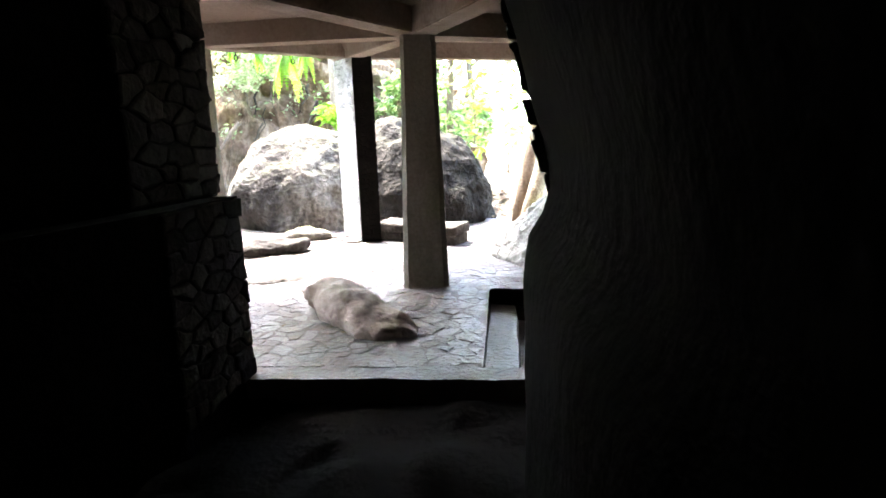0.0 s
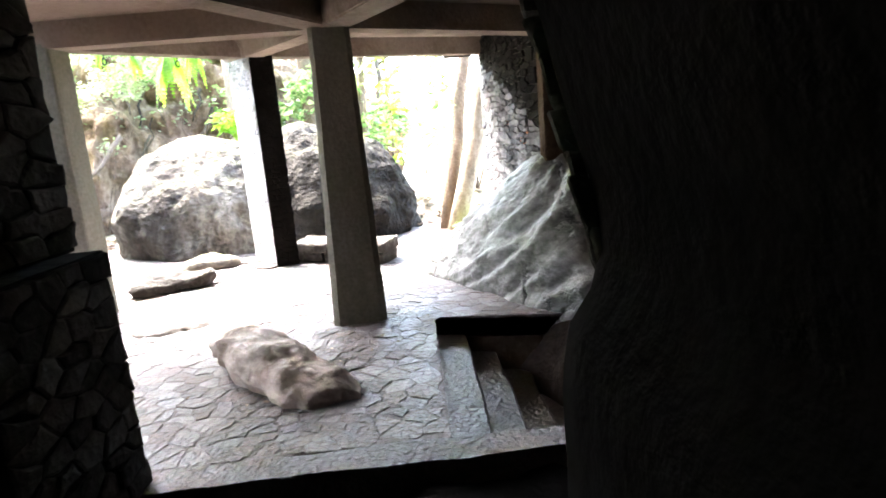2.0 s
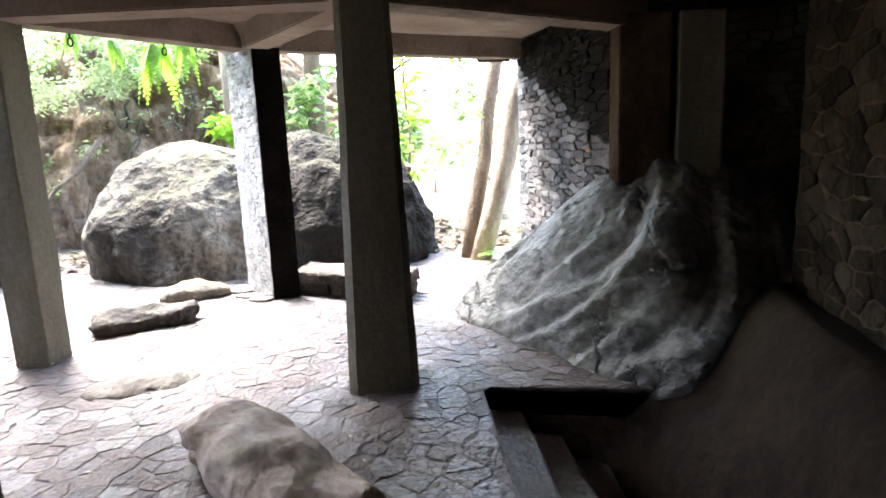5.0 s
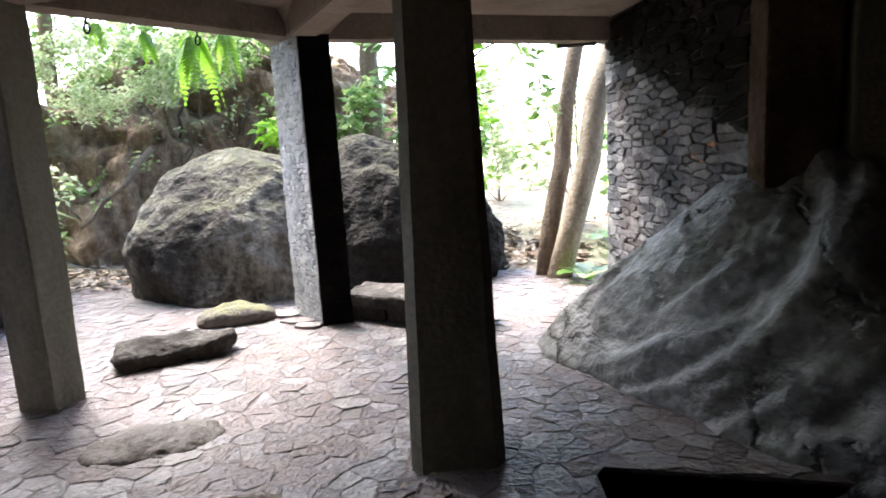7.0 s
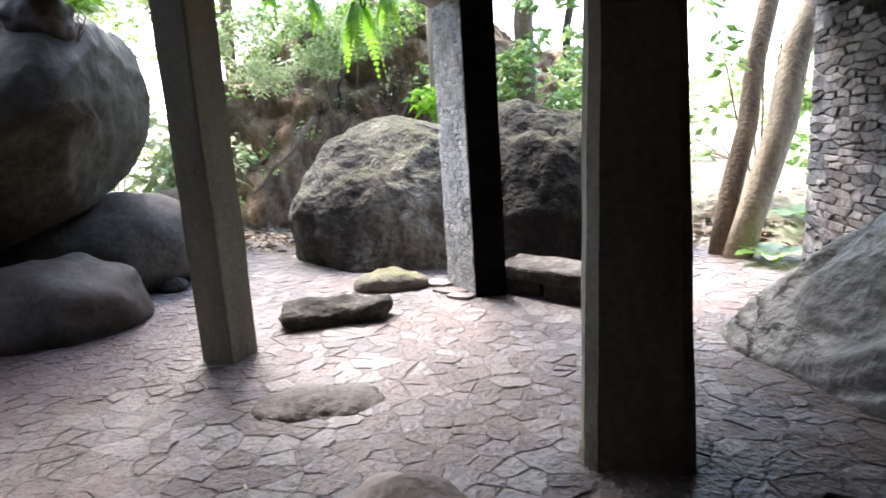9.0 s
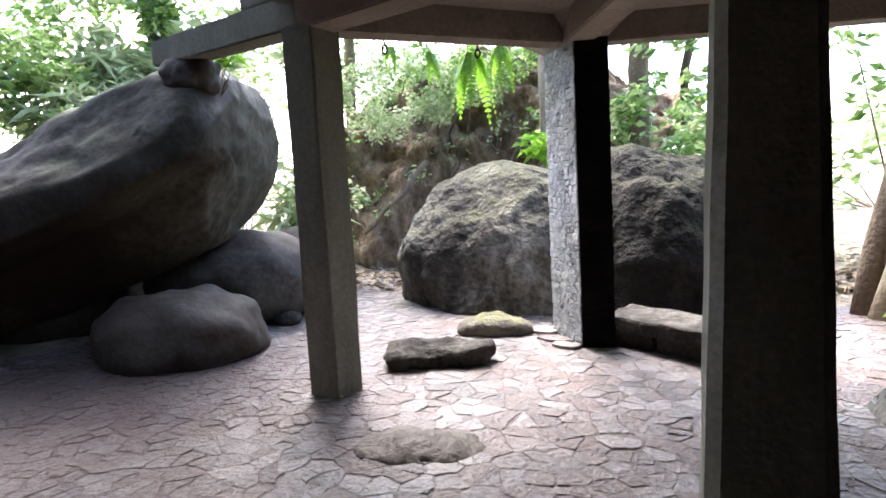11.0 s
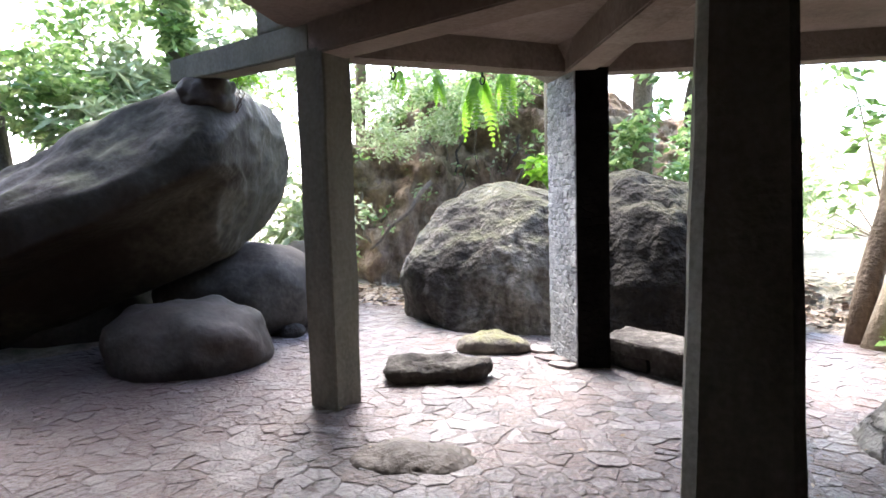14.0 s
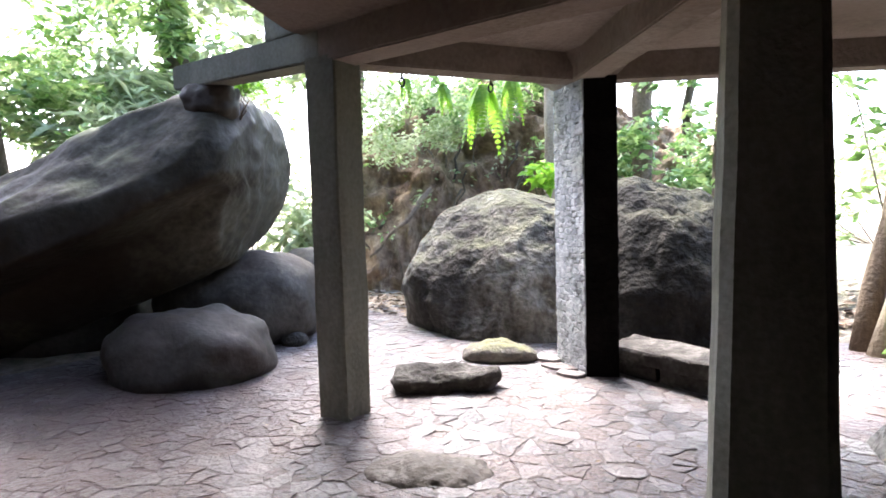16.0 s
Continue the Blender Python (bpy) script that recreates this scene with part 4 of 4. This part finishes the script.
# ---- trees and plants ----
def tree(name, at, top, r0, r1, bark, label, limbs=(), clumps=(), count=0, size=0.16, leaf=LEAF, seed=1, sway=0.12):
    ob = thing(name, at, label, "tree")
    line = bent(at, top, 8, seed, sway)
    part("trunk", tube(line, [r0 + (r1 - r0) * k / 8 for k in range(9)], 12, seed, 0.06), bark, ob, smooth=True)
    for k, (a, b, r) in enumerate(limbs):
        part("limb", tube(bent(a, b, 5, seed + k, 0.1), [r * (1 - 0.13 * j) for j in range(6)], 7, k, 0.05), bark, ob, smooth=True)
    if clumps:
        v, f = leaf_cloud(clumps, count, size, seed)
        mesh_part("crown", v, f, leaf, ob, "", "stuff")
    return ob


def bush(name, at, clumps, count, size, leaf, label, seed, slim=0.45, droop=0.3, category="bush"):
    ob = thing(name, at, label, category)
    stem = min(0.02, 0.07 * size)
    for k in range(6):
        rng = random.Random(seed * 10 + k)
        c = clumps[k % len(clumps)][0]
        part("stem", tube(bent(at, (c[0] + rng.uniform(-0.2, 0.2), c[1] + rng.uniform(-0.2, 0.2), c[2]), 4, seed + k, 0.06), [stem * f for f in (1.0, 0.8, 0.65, 0.5, 0.3)], 5), BARK, ob)
    v, f = leaf_cloud(clumps, count, size, seed, droop, slim)
    mesh_part("foliage", v, f, leaf, ob, "", "stuff")
    return ob


def cluster(rng, centre, spread, n, r):
    return [((centre[0] + rng.uniform(-1, 1) * spread[0], centre[1] + rng.uniform(-1, 1) * spread[1], centre[2] + rng.uniform(-1, 1) * spread[2]),
             tuple(r * rng.uniform(0.6, 1.3) for _ in range(3))) for _ in range(n)]


R = random.Random(77)
tree("tree", (-1.85, 12.3, -0.077), (-0.9, 13.4, 5.775), 0.12, 0.085, BARK, "slim leaning trunk, one of a pair, with bare brown bark", seed=3, sway=0.04,
     limbs=[((-1.235, 12.97, 4.004), (-0.101, 13.244, 5.082), 0.05)], clumps=cluster(R, (-1, 13.34, 5.544), (1.359, 0.906, 0.616), 12, 0.453)
     + [((-1.78, 12.6, 2.3), (0.2, 0.2, 0.28)), ((-1.95, 12.6, 2.95), (0.32, 0.2, 0.3)), ((-2.0, 12.75, 1.5), (0.28, 0.2, 0.25))], count=1500, leaf=LEAF)
tree("tree", (-1.67, 12.15, -0.077), (-0.22, 13.05, 5.775), 0.155, 0.12, PALE_BARK, "thick leaning pale trunk, one of a pair", seed=5, sway=0.04,
     limbs=[((-0.716, 12.657, 4.158), (-1.755, 13.208, 5.236), 0.06)], clumps=cluster(R, (-0.328, 13.174, 5.621), (1.359, 0.906, 0.616), 12, 0.453), count=1500, leaf=LEAF_PALE)
tree("tree", (-3.644, 14.306, 0), (-3.564, 14.529, 6.16), 0.09, 0.07, BARK, "thin brown tree wound with heart-leaved vine", seed=7, sway=0.05,
     clumps=[((-3.6 + R.uniform(-0.23, 0.23), 14.35 + R.uniform(-0.23, 0.15), z), (0.17, 0.17, 0.15)) for z in np.arange(0.7, 5.8, 0.32)], count=420, size=0.19, leaf=LEAF)
tree("vine", (-2.77, 13.158, -0.039), (-2.885, 13.085, 5.005), 0.023, 0.011, BARK, "climbing vine with broad heart-shaped green leaves", seed=17, sway=0.12,
     clumps=[((-2.83 + R.uniform(-0.19, 0.23), 13.1 + R.uniform(-0.15, 0.15), z), (0.12, 0.12, 0.11)) for z in np.arange(1.3, 4.8, 0.23)], count=150, size=0.2, leaf=FERN)
tree("tree", (-6.46, 14.374, 0), (-6.305, 14.595, 6.93), 0.181, 0.151, PALE_BARK, "pale straight trunk with peeling bark behind the boulder", seed=8, sway=0.04)
tree("tree", (-5.448, 15.852, 0), (-5.146, 15.92, 6.93), 0.204, 0.166, BARK, "brown trunk leaning behind the pillar", seed=9,
     clumps=cluster(R, (-5.155, 15.544, 3.542), (0.528, 0.378, 1.232), 10, 0.264), count=500, size=0.22, leaf=LEAF)
tree("tree", (-5.104, 17.647, 0), (-4.729, 17.638, 6.93), 0.106, 0.076, DARK_BARK, "thin dark trunk against bright foliage", seed=10,
     clumps=cluster(R, (-4.961, 17.343, 3.08), (0.302, 0.302, 1.694), 10, 0.226), count=400, size=0.22, leaf=LEAF)
tree("tree", (-4.41, 18.381, 0), (-4.11, 18.374, 6.16), 0.083, 0.06, DARK_BARK, "thin dark bare trunk with a few twigs", seed=11,
     limbs=[((-4.26, 18.378, 3.388), (-2.84, 18.043, 4.158), 0.04), ((-4.26, 18.378, 2.772), (-3.137, 18.2, 3.003), 0.03)])
tree("tree", (-11.882, 10.748, 0.462), (-12.333, 10.758, 7.7), 0.317, 0.242, DARK_BARK, "dark trunk hung with creepers on the overgrown slope", seed=12,
     clumps=cluster(R, (-11.811, 10.596, 3.85), (0.453, 0.378, 1.694), 14, 0.264), count=900, size=0.25, leaf=LEAF)
# Its limbs and crown lie out of view, spread to shade floor and boulders.
tree("tree", (-12.334, 7.603, 0.308), (-11.665, 7.286, 8.47), 0.566, 0.378, DARK_BARK, "broad dark trunk with a wide unseen crown added to shade the floor", seed=13,
     limbs=[((-11.962, 7.444, 6.16), (-7.853, 6.443, 8.855), 0.3), ((-11.813, 7.365, 7.315), (-7.052, 8.527, 9.625), 0.25), ((-12.037, 7.445, 6.622), (-14.539, 9.609, 9.24), 0.25), ((-11.888, 7.367, 6.93), (-8.682, 2.265, 9.24), 0.25)],
     clumps=cluster(R, (-8.599, 6.686, 8.932), (3.775, 2.718, 1.001), 60, 0.755) + cluster(random.Random(5), (-10.252, 9.807, 9.24), (1.812, 1.51, 0.693), 22, 0.755), count=8000, size=0.42, leaf=LEAF)

# Trunks added to carry the high crowns that screen the northwest sky.
tree("tree", (-11.927, 15.106, 2.695), (-11.409, 14.793, 7.7), 0.151, 0.106, BARK, "tall trunk on the earth bank, added under a light-blocking crown", seed=18,
     limbs=[((-11.63, 14.949, 5.775), (-10.297, 14.165, 7.315), 0.09), ((-11.63, 14.949, 5.39), (-12.896, 15.43, 7.084), 0.09)])
tree("tree", (-8.1, 18.019, 2.695), (-7.736, 17.56, 7.7), 0.151, 0.106, BARK, "tall trunk on the earth bank, added under a light-blocking crown", seed=19,
     limbs=[((-7.882, 17.714, 5.775), (-6.466, 17.229, 7.315), 0.09), ((-7.882, 17.714, 5.39), (-9.305, 17.898, 7.084), 0.09)])

# overgrown slope behind the boulders
for k, (c, sp, n, r, cnt, size, leaf, label) in enumerate((
        ((-10.574, 8.913, 2.002), (1.208, 1.057, 0.539), 26, 0.378, 5200, 0.125, LEAF, "dense undergrowth of small leaves on the slope"),
        ((-11.602, 9.914, 3.234), (1.208, 0.906, 0.77), 20, 0.378, 3200, 0.2, LEAF_PALE, "pale long-leaved undergrowth on the slope"),
        ((-12.087, 8.498, 3.542), (1.057, 0.906, 0.847), 18, 0.378, 3200, 0.16, LEAF, "tall leafy undergrowth by a dark trunk"),
        ((-13.045, 9.273, 5.544), (1.208, 1.812, 1.078), 26, 0.604, 2600, 0.19, LEAF, "tall dark foliage over the slope"),
        ((-11.117, 11.33, 4.928), (0.906, 0.906, 1.078), 12, 0.378, 1000, 0.24, LEAF_PALE, "sunlit creepers hanging from the dark trunk"),
        ((-13.349, 12.21, 3.542), (1.359, 1.208, 1.386), 24, 0.528, 2200, 0.16, LEAF, "thick shrubs behind the dark trunk"),
        ((-10.015, 13.407, 1.232), (0.604, 0.528, 0.462), 10, 0.226, 90, 0.144, LEAF, "small plants at the foot of the bank"),
        ((-9.396, 14.144, 2.002), (0.679, 0.453, 0.616), 9, 0.151, 110, 0.12, LEAF_PALE, "creepers trailing down the bank"),
        ((-7.4, 15.899, 3.9), (0.906, 0.528, 0.385), 12, 0.264, 900, 0.16, LEAF, "leafy plants along the top of the bank"),
        # Two crowns added high over the bank to cut the sky light.
        ((-11.412, 14.643, 6.93), (2.265, 1.661, 1.386), 40, 0.755, 1800, 0.32, LEAF, "high leafy crown added over the earth bank to block sky light"),
        ((-7.664, 17.408, 6.93), (2.265, 1.359, 1.386), 36, 0.755, 1600, 0.32, LEAF, "high leafy crown added over the earth bank to block sky light"),
        ((-9.761, 11.448, 1.232), (0.755, 0.906, 0.693), 16, 0.34, 800, 0.15, LEAF_PALE, "sunlit bush behind the boulders"),
        ((-11.23, 15.991, 4.158), (1.963, 1.057, 0.693), 26, 0.453, 2200, 0.176, LEAF, "leafy bush on top of the earth bank"),
        ((-9.162, 17.594, 4.543), (1.661, 1.057, 0.693), 24, 0.453, 1900, 0.176, LEAF, "leafy bush hanging over the earth bank"),
        ((-9.1, 13.5, 3.25), (1.0, 0.7, 0.5), 22, 0.3, 2600, 0.1, LEAF_PALE, "small pale-leaved shrubs along the bank's edge"),
        ((-7.9, 14.3, 3.5), (0.9, 0.6, 0.4), 16, 0.28, 1500, 0.11, LEAF, "small-leaved shrubs hanging over the bank"),
        ((-10.762, 13.576, 2.772), (0.982, 0.604, 0.616), 9, 0.226, 80, 0.12, LEAF, "creeping plants on the face of the bank"),
        ((-8.316, 15.32, 2.464), (1.208, 0.604, 0.693), 9, 0.226, 80, 0.12, LEAF_PALE, "creeping plants on the face of the bank"),
        ((-6.501, 15.802, 2.31), (0.679, 0.528, 0.462), 10, 0.302, 240, 0.17, LEAF, "bright leafy plant behind the boulder"),
        ((-4.38, 16.502, 2.002), (1.208, 0.906, 0.693), 16, 0.378, 1700, 0.192, LEAF, "green shrub behind the boulder"),
        ((-3.398, 19.86, 2.464), (1.812, 1.208, 1.232), 14, 0.528, 900, 0.256, LEAF_PALE, "pale sunlit thicket in the distance"),
        ((-0.063, 14.82, 2.002), (0.906, 0.906, 1.078), 10, 0.302, 500, 0.192, LEAF, "leafy shrub beside the leaning trunks"),
        ((0.771, 18.256, 2.618), (1.812, 1.51, 1.54), 14, 0.604, 800, 0.272, LEAF_PALE, "pale sunlit thicket beyond the leaning trunks"),
        ((-1.842, 22.076, 1.694), (3.02, 1.51, 1.078), 16, 0.604, 900, 0.304, LEAF_PALE, "pale sunlit bushes far off"),
        ((-1.433, 14.102, 4.312), (1.057, 0.755, 0.693), 14, 0.302, 700, 0.24, LEAF, "branch of broad green leaves overhead"),
        )):
    bush("bush", (c[0], c[1], ground_z(c[0], c[1]) - 0.05), cluster(random.Random(100 + k), c, sp, n, r), cnt, size, leaf, label, 50 + k, slim=0.3 if size > 0.28 else 0.5)


def fern(at, fronds, length, label, seed, down=0.9):
    """A hanging fern: arching fronds, each with two rows of leaflets."""
    ob = thing("fern", at, label, "fern")
    rng = random.Random(seed)
    for k in range(fronds):
        ang = rng.uniform(0, 2 * math.pi)
        reach = length * rng.uniform(0.7, 1.2)
        pts = []
        for j in range(23):
            t = j / 22
            pts.append(np.array(at) + reach * np.array((math.cos(ang) * t * 0.3, math.sin(ang) * t * 0.3, 0.1 * t - down * t * t)))
        v, f = [], []
        for j in range(1, 23):
            d = pts[j] - pts[j - 1]
            d /= np.linalg.norm(d)
            w = np.cross(d, (math.cos(ang), math.sin(ang), 0.3))
            w /= np.linalg.norm(w)
            s = 0.11 * reach * math.sin(math.pi * (0.12 + 0.82 * j / 22))
            for side in (-1, 1):
                q = len(v)
                tip = pts[j] + side * w * s + d * s * 0.35
                v += [pts[j] - d * 0.024 * reach, pts[j] + d * 0.026 * reach, tip + d * 0.012 * reach, tip - d * 0.014 * reach]
                f.append((q, q + 1, q + 2, q + 3))
            q = len(v)
            v += [pts[j - 1] + w * 0.004, pts[j - 1] - w * 0.004, pts[j] - w * 0.004, pts[j] + w * 0.004]
            f.append((q, q + 1, q + 2, q + 3))
        mesh_part("frond", v, f, FERN, ob)
    return ob


fern((-5.0, 10.1, 2.84), 9, 0.72, "bright green fern hanging from the roof edge", 1)
fern((-4.75, 10.25, 2.88), 7, 0.5, "bright green fern hanging from the roof edge", 2)
fern((-5.25, 9.75, 2.84), 8, 0.36, "bright green fern hanging from the roof edge", 3)
fern((-5.35, 9.3, 2.84), 7, 0.3, "bright green fern hanging from the roof edge", 4)
fern((-10.129, 8.677, 2.233), 8, 0.8, "green fern on the overgrown slope", 5, 0.5)


def broad_leaf_plant(at, leaves, size, label, seed):
    """A clump of large arching leaves, ribbed and pointed, each on its own stalk."""
    ob = thing("broad_leaf_plant", at, label, "plant")
    rng = random.Random(seed)
    base = Vector(at)
    for k in range(leaves):
        ang = 2 * math.pi * (k + rng.uniform(-0.2, 0.2)) / leaves
        d, s = Vector((math.cos(ang), math.sin(ang), 0)), size * rng.uniform(0.75, 1.15)
        side = Vector((-d.y, d.x, 0))
        lift = rng.uniform(0.35, 0.7)
        bm = bmesh.new()
        rows = []
        for i in range(10):
            t = i / 9
            mid = base + d * s * (0.15 + t) + Vector((0, 0, s * (lift * (0.25 + t) - 0.75 * lift * t * t)))
            w = 0.3 * s * math.sin(math.pi * min(1, t * 0.93 + 0.07)) ** 0.8
            rib = 0.012 * (i % 2)
            rows.append([bm.verts.new(mid + side * w * u + Vector((0, 0, 0.16 * w * abs(u) + rib * abs(u)))) for u in (-1, -0.5, 0, 0.5, 1)])
        for r0, r1 in zip(rows, rows[1:]):
            for i in range(4):
                bm.faces.new((r0[i], r0[i + 1], r1[i + 1], r1[i]))
        part("leaf", bm, LEAF, ob, smooth=True)
        part("stalk", tube([base, base + d * s * 0.08 + Vector((0, 0, s * lift * 0.12)), base + d * s * 0.15 + Vector((0, 0, s * lift * 0.25))], [0.012, 0.01, 0.008], 6), FERN, ob)
    return ob


broad_leaf_plant((-1.3, 11.95, 0.0), 7, 0.42, "low plant with broad ribbed green leaves beside the wall", 6)
broad_leaf_plant((-0.9, 13.3, 0.25), 6, 0.5, "low plant with broad green leaves on the mound", 7)

pipe = tube([(-1.585, 11.514, 2.672), (-1.383, 11.509, 2.668), (-1.18, 11.504, 2.664)], [0.045, 0.045, 0.045], 12)
single("iron_pipe", pipe, IRON, (-1.383, 11.509, 2.664), "short dark iron pipe under the roof edge by the wall", "pipe", smooth=True)
bush("small_plant", (-5.963, 13.159, 1.694), [((-5.963, 13.159, 2.118), (0.226, 0.189, 0.193)), ((-5.813, 13.156, 1.963), (0.151, 0.151, 0.154))], 60, 0.26, FERN, "bright yellow-green plant on top of the boulder", 91, category="plant")
bush("small_plant", (-6.939, 8.525, 2.541), [((-6.903, 8.486, 2.864), (0.226, 0.106, 0.062)), ((-6.603, 8.441, 2.834), (0.151, 0.106, 0.046))], 120, 0.09, FERN, "small green leaves growing on the concrete beam", 92, category="plant")
bush("strap_plant", (-9.166, 11.208, 0), [((-9.166, 11.208, 1.001), (0.528, 0.528, 0.693)), ((-9.533, 11.593, 1.232), (0.528, 0.453, 0.693))], 520, 0.55, LEAF_PALE, "pale long-bladed plant in the sun behind the boulders", 93, slim=0.05, droop=0.9, category="plant")
bush("strap_plant", (-10.88, 8.695, 1.848), [((-10.803, 8.768, 2.772), (0.755, 0.604, 0.616)), ((-11.089, 9.376, 3.388), (0.755, 0.604, 0.616))], 1000, 0.45, LEAF_PALE, "pale long-bladed plant on the slope", 94, slim=0.06, droop=0.5, category="plant")
for x, y in ((-4.8, 8.62), (-4.45, 9.4)):
    z = roof_z(x, y)
    ring = thing("iron_ring", (x, y, z - 0.14), "small rusty iron ring hanging from the roof beam", "ring", "rings on the beam")
    bm = bmesh.new()
    pts = [Vector((x + 0.024 * math.cos(a), y, z - 0.075 + 0.035 * math.sin(a))) for a in np.linspace(0, 2 * math.pi, 17)[:-1]]
    for i in range(16):
        t2 = tube([pts[i], pts[(i + 1) % 16]], [0.008, 0.008], 6)
        me = bpy.data.meshes.new("seg")
        t2.to_mesh(me)
        t2.free()
        bm.from_mesh(me)
        bpy.data.meshes.remove(me)
    part("loop", bm, IRON, ring, smooth=True)
    part("stem", tube([(x, y, z - 0.05), (x, y, z + 0.03)], [0.009, 0.009], 6), IRON, ring)

# roots and sticks on the bank
for k, (a, b, r) in enumerate((((-8.1, 13.1, 1.98), (-8.75, 12.15, 0.8), 0.05), ((-10.608, 13.722, 2.002), (-9.793, 13.252, 0.462), 0.05), ((-9.156, 14.739, 2.31), (-10.007, 13.708, 1.232), 0.06), ((-10.476, 12.968, 1.386), (-10.333, 12.664, 0.077), 0.035),
                               ((-8.398, 15.021, 3.388), (-6.982, 14.536, 3.773), 0.03), ((-6.982, 14.536, 3.773), (-6.464, 14.223, 3.388), 0.025))):
    single("root", tube(bent(a, b, 6, 60 + k, 0.12), [r * (1 - 0.08 * j) for j in range(7)], 7, k, 0.1), BARK, a, "bare brown root on the earth bank", "root", smooth=True)

for k in range(26):
    rng = random.Random(300 + k)
    s = rng.uniform(0.2, 0.8)
    p = base_a + run * s
    z = rng.uniform(0.9, 3.5)
    a = p + out * (z * 0.42) + Vector((rng.uniform(-0.3, 0.3), rng.uniform(-0.3, 0.3), z)) - out * 0.55
    c = a + Vector((rng.uniform(-0.7, 0.7), rng.uniform(-0.5, 0.3), -rng.uniform(0.5, 1.4))) - out * 0.35
    r = rng.uniform(0.012, 0.04)
    single("root", tube(bent(a, c, 5, 400 + k, 0.1), [r * (1 - 0.1 * j) for j in range(6)], 6, k, 0.1), DARK_BARK, a, "thin dark root hanging down the earth bank", "root", "roots on the bank", smooth=True)

# fallen leaves
def leaf_litter(name, spots, count, size, seed, label, zf):
    rng = np.random.default_rng(seed)
    v, f = [], []
    for _ in range(count):
        cx, cy, rx, ry = spots[rng.integers(len(spots))]
        x, y = cx + rng.uniform(-rx, rx), cy + rng.uniform(-ry, ry)
        a, s = rng.uniform(0, 6.28), size * rng.uniform(0.5, 1.4)
        u, w = np.array((math.cos(a), math.sin(a), rng.normal(0, 0.2))), np.array((-math.sin(a), math.cos(a), rng.normal(0, 0.25)))
        p = np.array((x, y, zf(x, y) + 0.012 + 0.01 * rng.uniform(0, 1)))
        k = len(v)
        v += [p - u * s, p + w * s * 0.4 + (0, 0, s * 0.12), p + u * s, p - w * s * 0.4 + (0, 0, s * 0.1)]
        f += [(k, k + 1, k + 2), (k, k + 2, k + 3)]
    ob = thing(name, (spots[0][0], spots[0][1], 0), label, "leaves", kind="stuff")
    mesh_part("leaves", v, f, DRY_LEAF, ob, "", "stuff")


leaf_litter("fallen_leaves", [(-8.463, 12.318, 1.208, 0.906), (-0.905, 14.165, 2.265, 1.359), (-9.229, 11.735, 1.133, 1.133), (-2.801, 13.459, 1.51, 0.755)], 2600, 0.075, 4, "dry brown and pale fallen leaves", lambda x, y: max(0, ground_z(x, y) + 0.02))
leaf_litter("leaf_scraps", [(-3.678, 8.221, 2.643, 2.265), (-1.806, 7.95, 0.453, 1.51)], 170, 0.018, 5, "pale scraps of dry leaf on the paving", lambda x, y: 0.012)


# ---- paving stones of the floor ----
rng1 = np.random.default_rng(3)
OX, OY, WX, WY = -8.8, 4.9, 9.4, 7.7
near_ring = rectangle(0, 0, WX, WY)
seeds = [q for q in scatter(rng1, WX, WY, 0.115, 1.25) if rng1.uniform() > 0.25]
rings = []
for ring in cells(seeds, near_ring):
    pts = [(x + OX, y + OY) for x, y in ring]
    mx, my = np.mean(pts, axis=0)
    low = sill_y(mx)
    if mx > 0.5 or my < low or (mx > edge_x(my) and WELL[1] - 0.05 < my < WELL[3]):
        continue
    if mx <= edge_x(my) and WELL[1] < my < WELL[3]:
        pts = [(min(x, edge_x(y)), y) for x, y in pts]
    elif mx > WELL[0] and my >= WELL[3]:
        pts = [(x, max(y, WELL[3])) for x, y in pts]
    if my < low + 0.3:
        pts = [(x, max(y, sill_y(x))) for x, y in pts]
    rings.append(pts)
lay("paving_stone", floor_ob, rings, lambda a, b, c: (a, b, c), rng1, PAVING, 0.004, 0.006, 0.003, 0.03,
    lambda p: -4.4 < p[0] < -1.6 and 6.2 < p[1] < 8.4, 290)
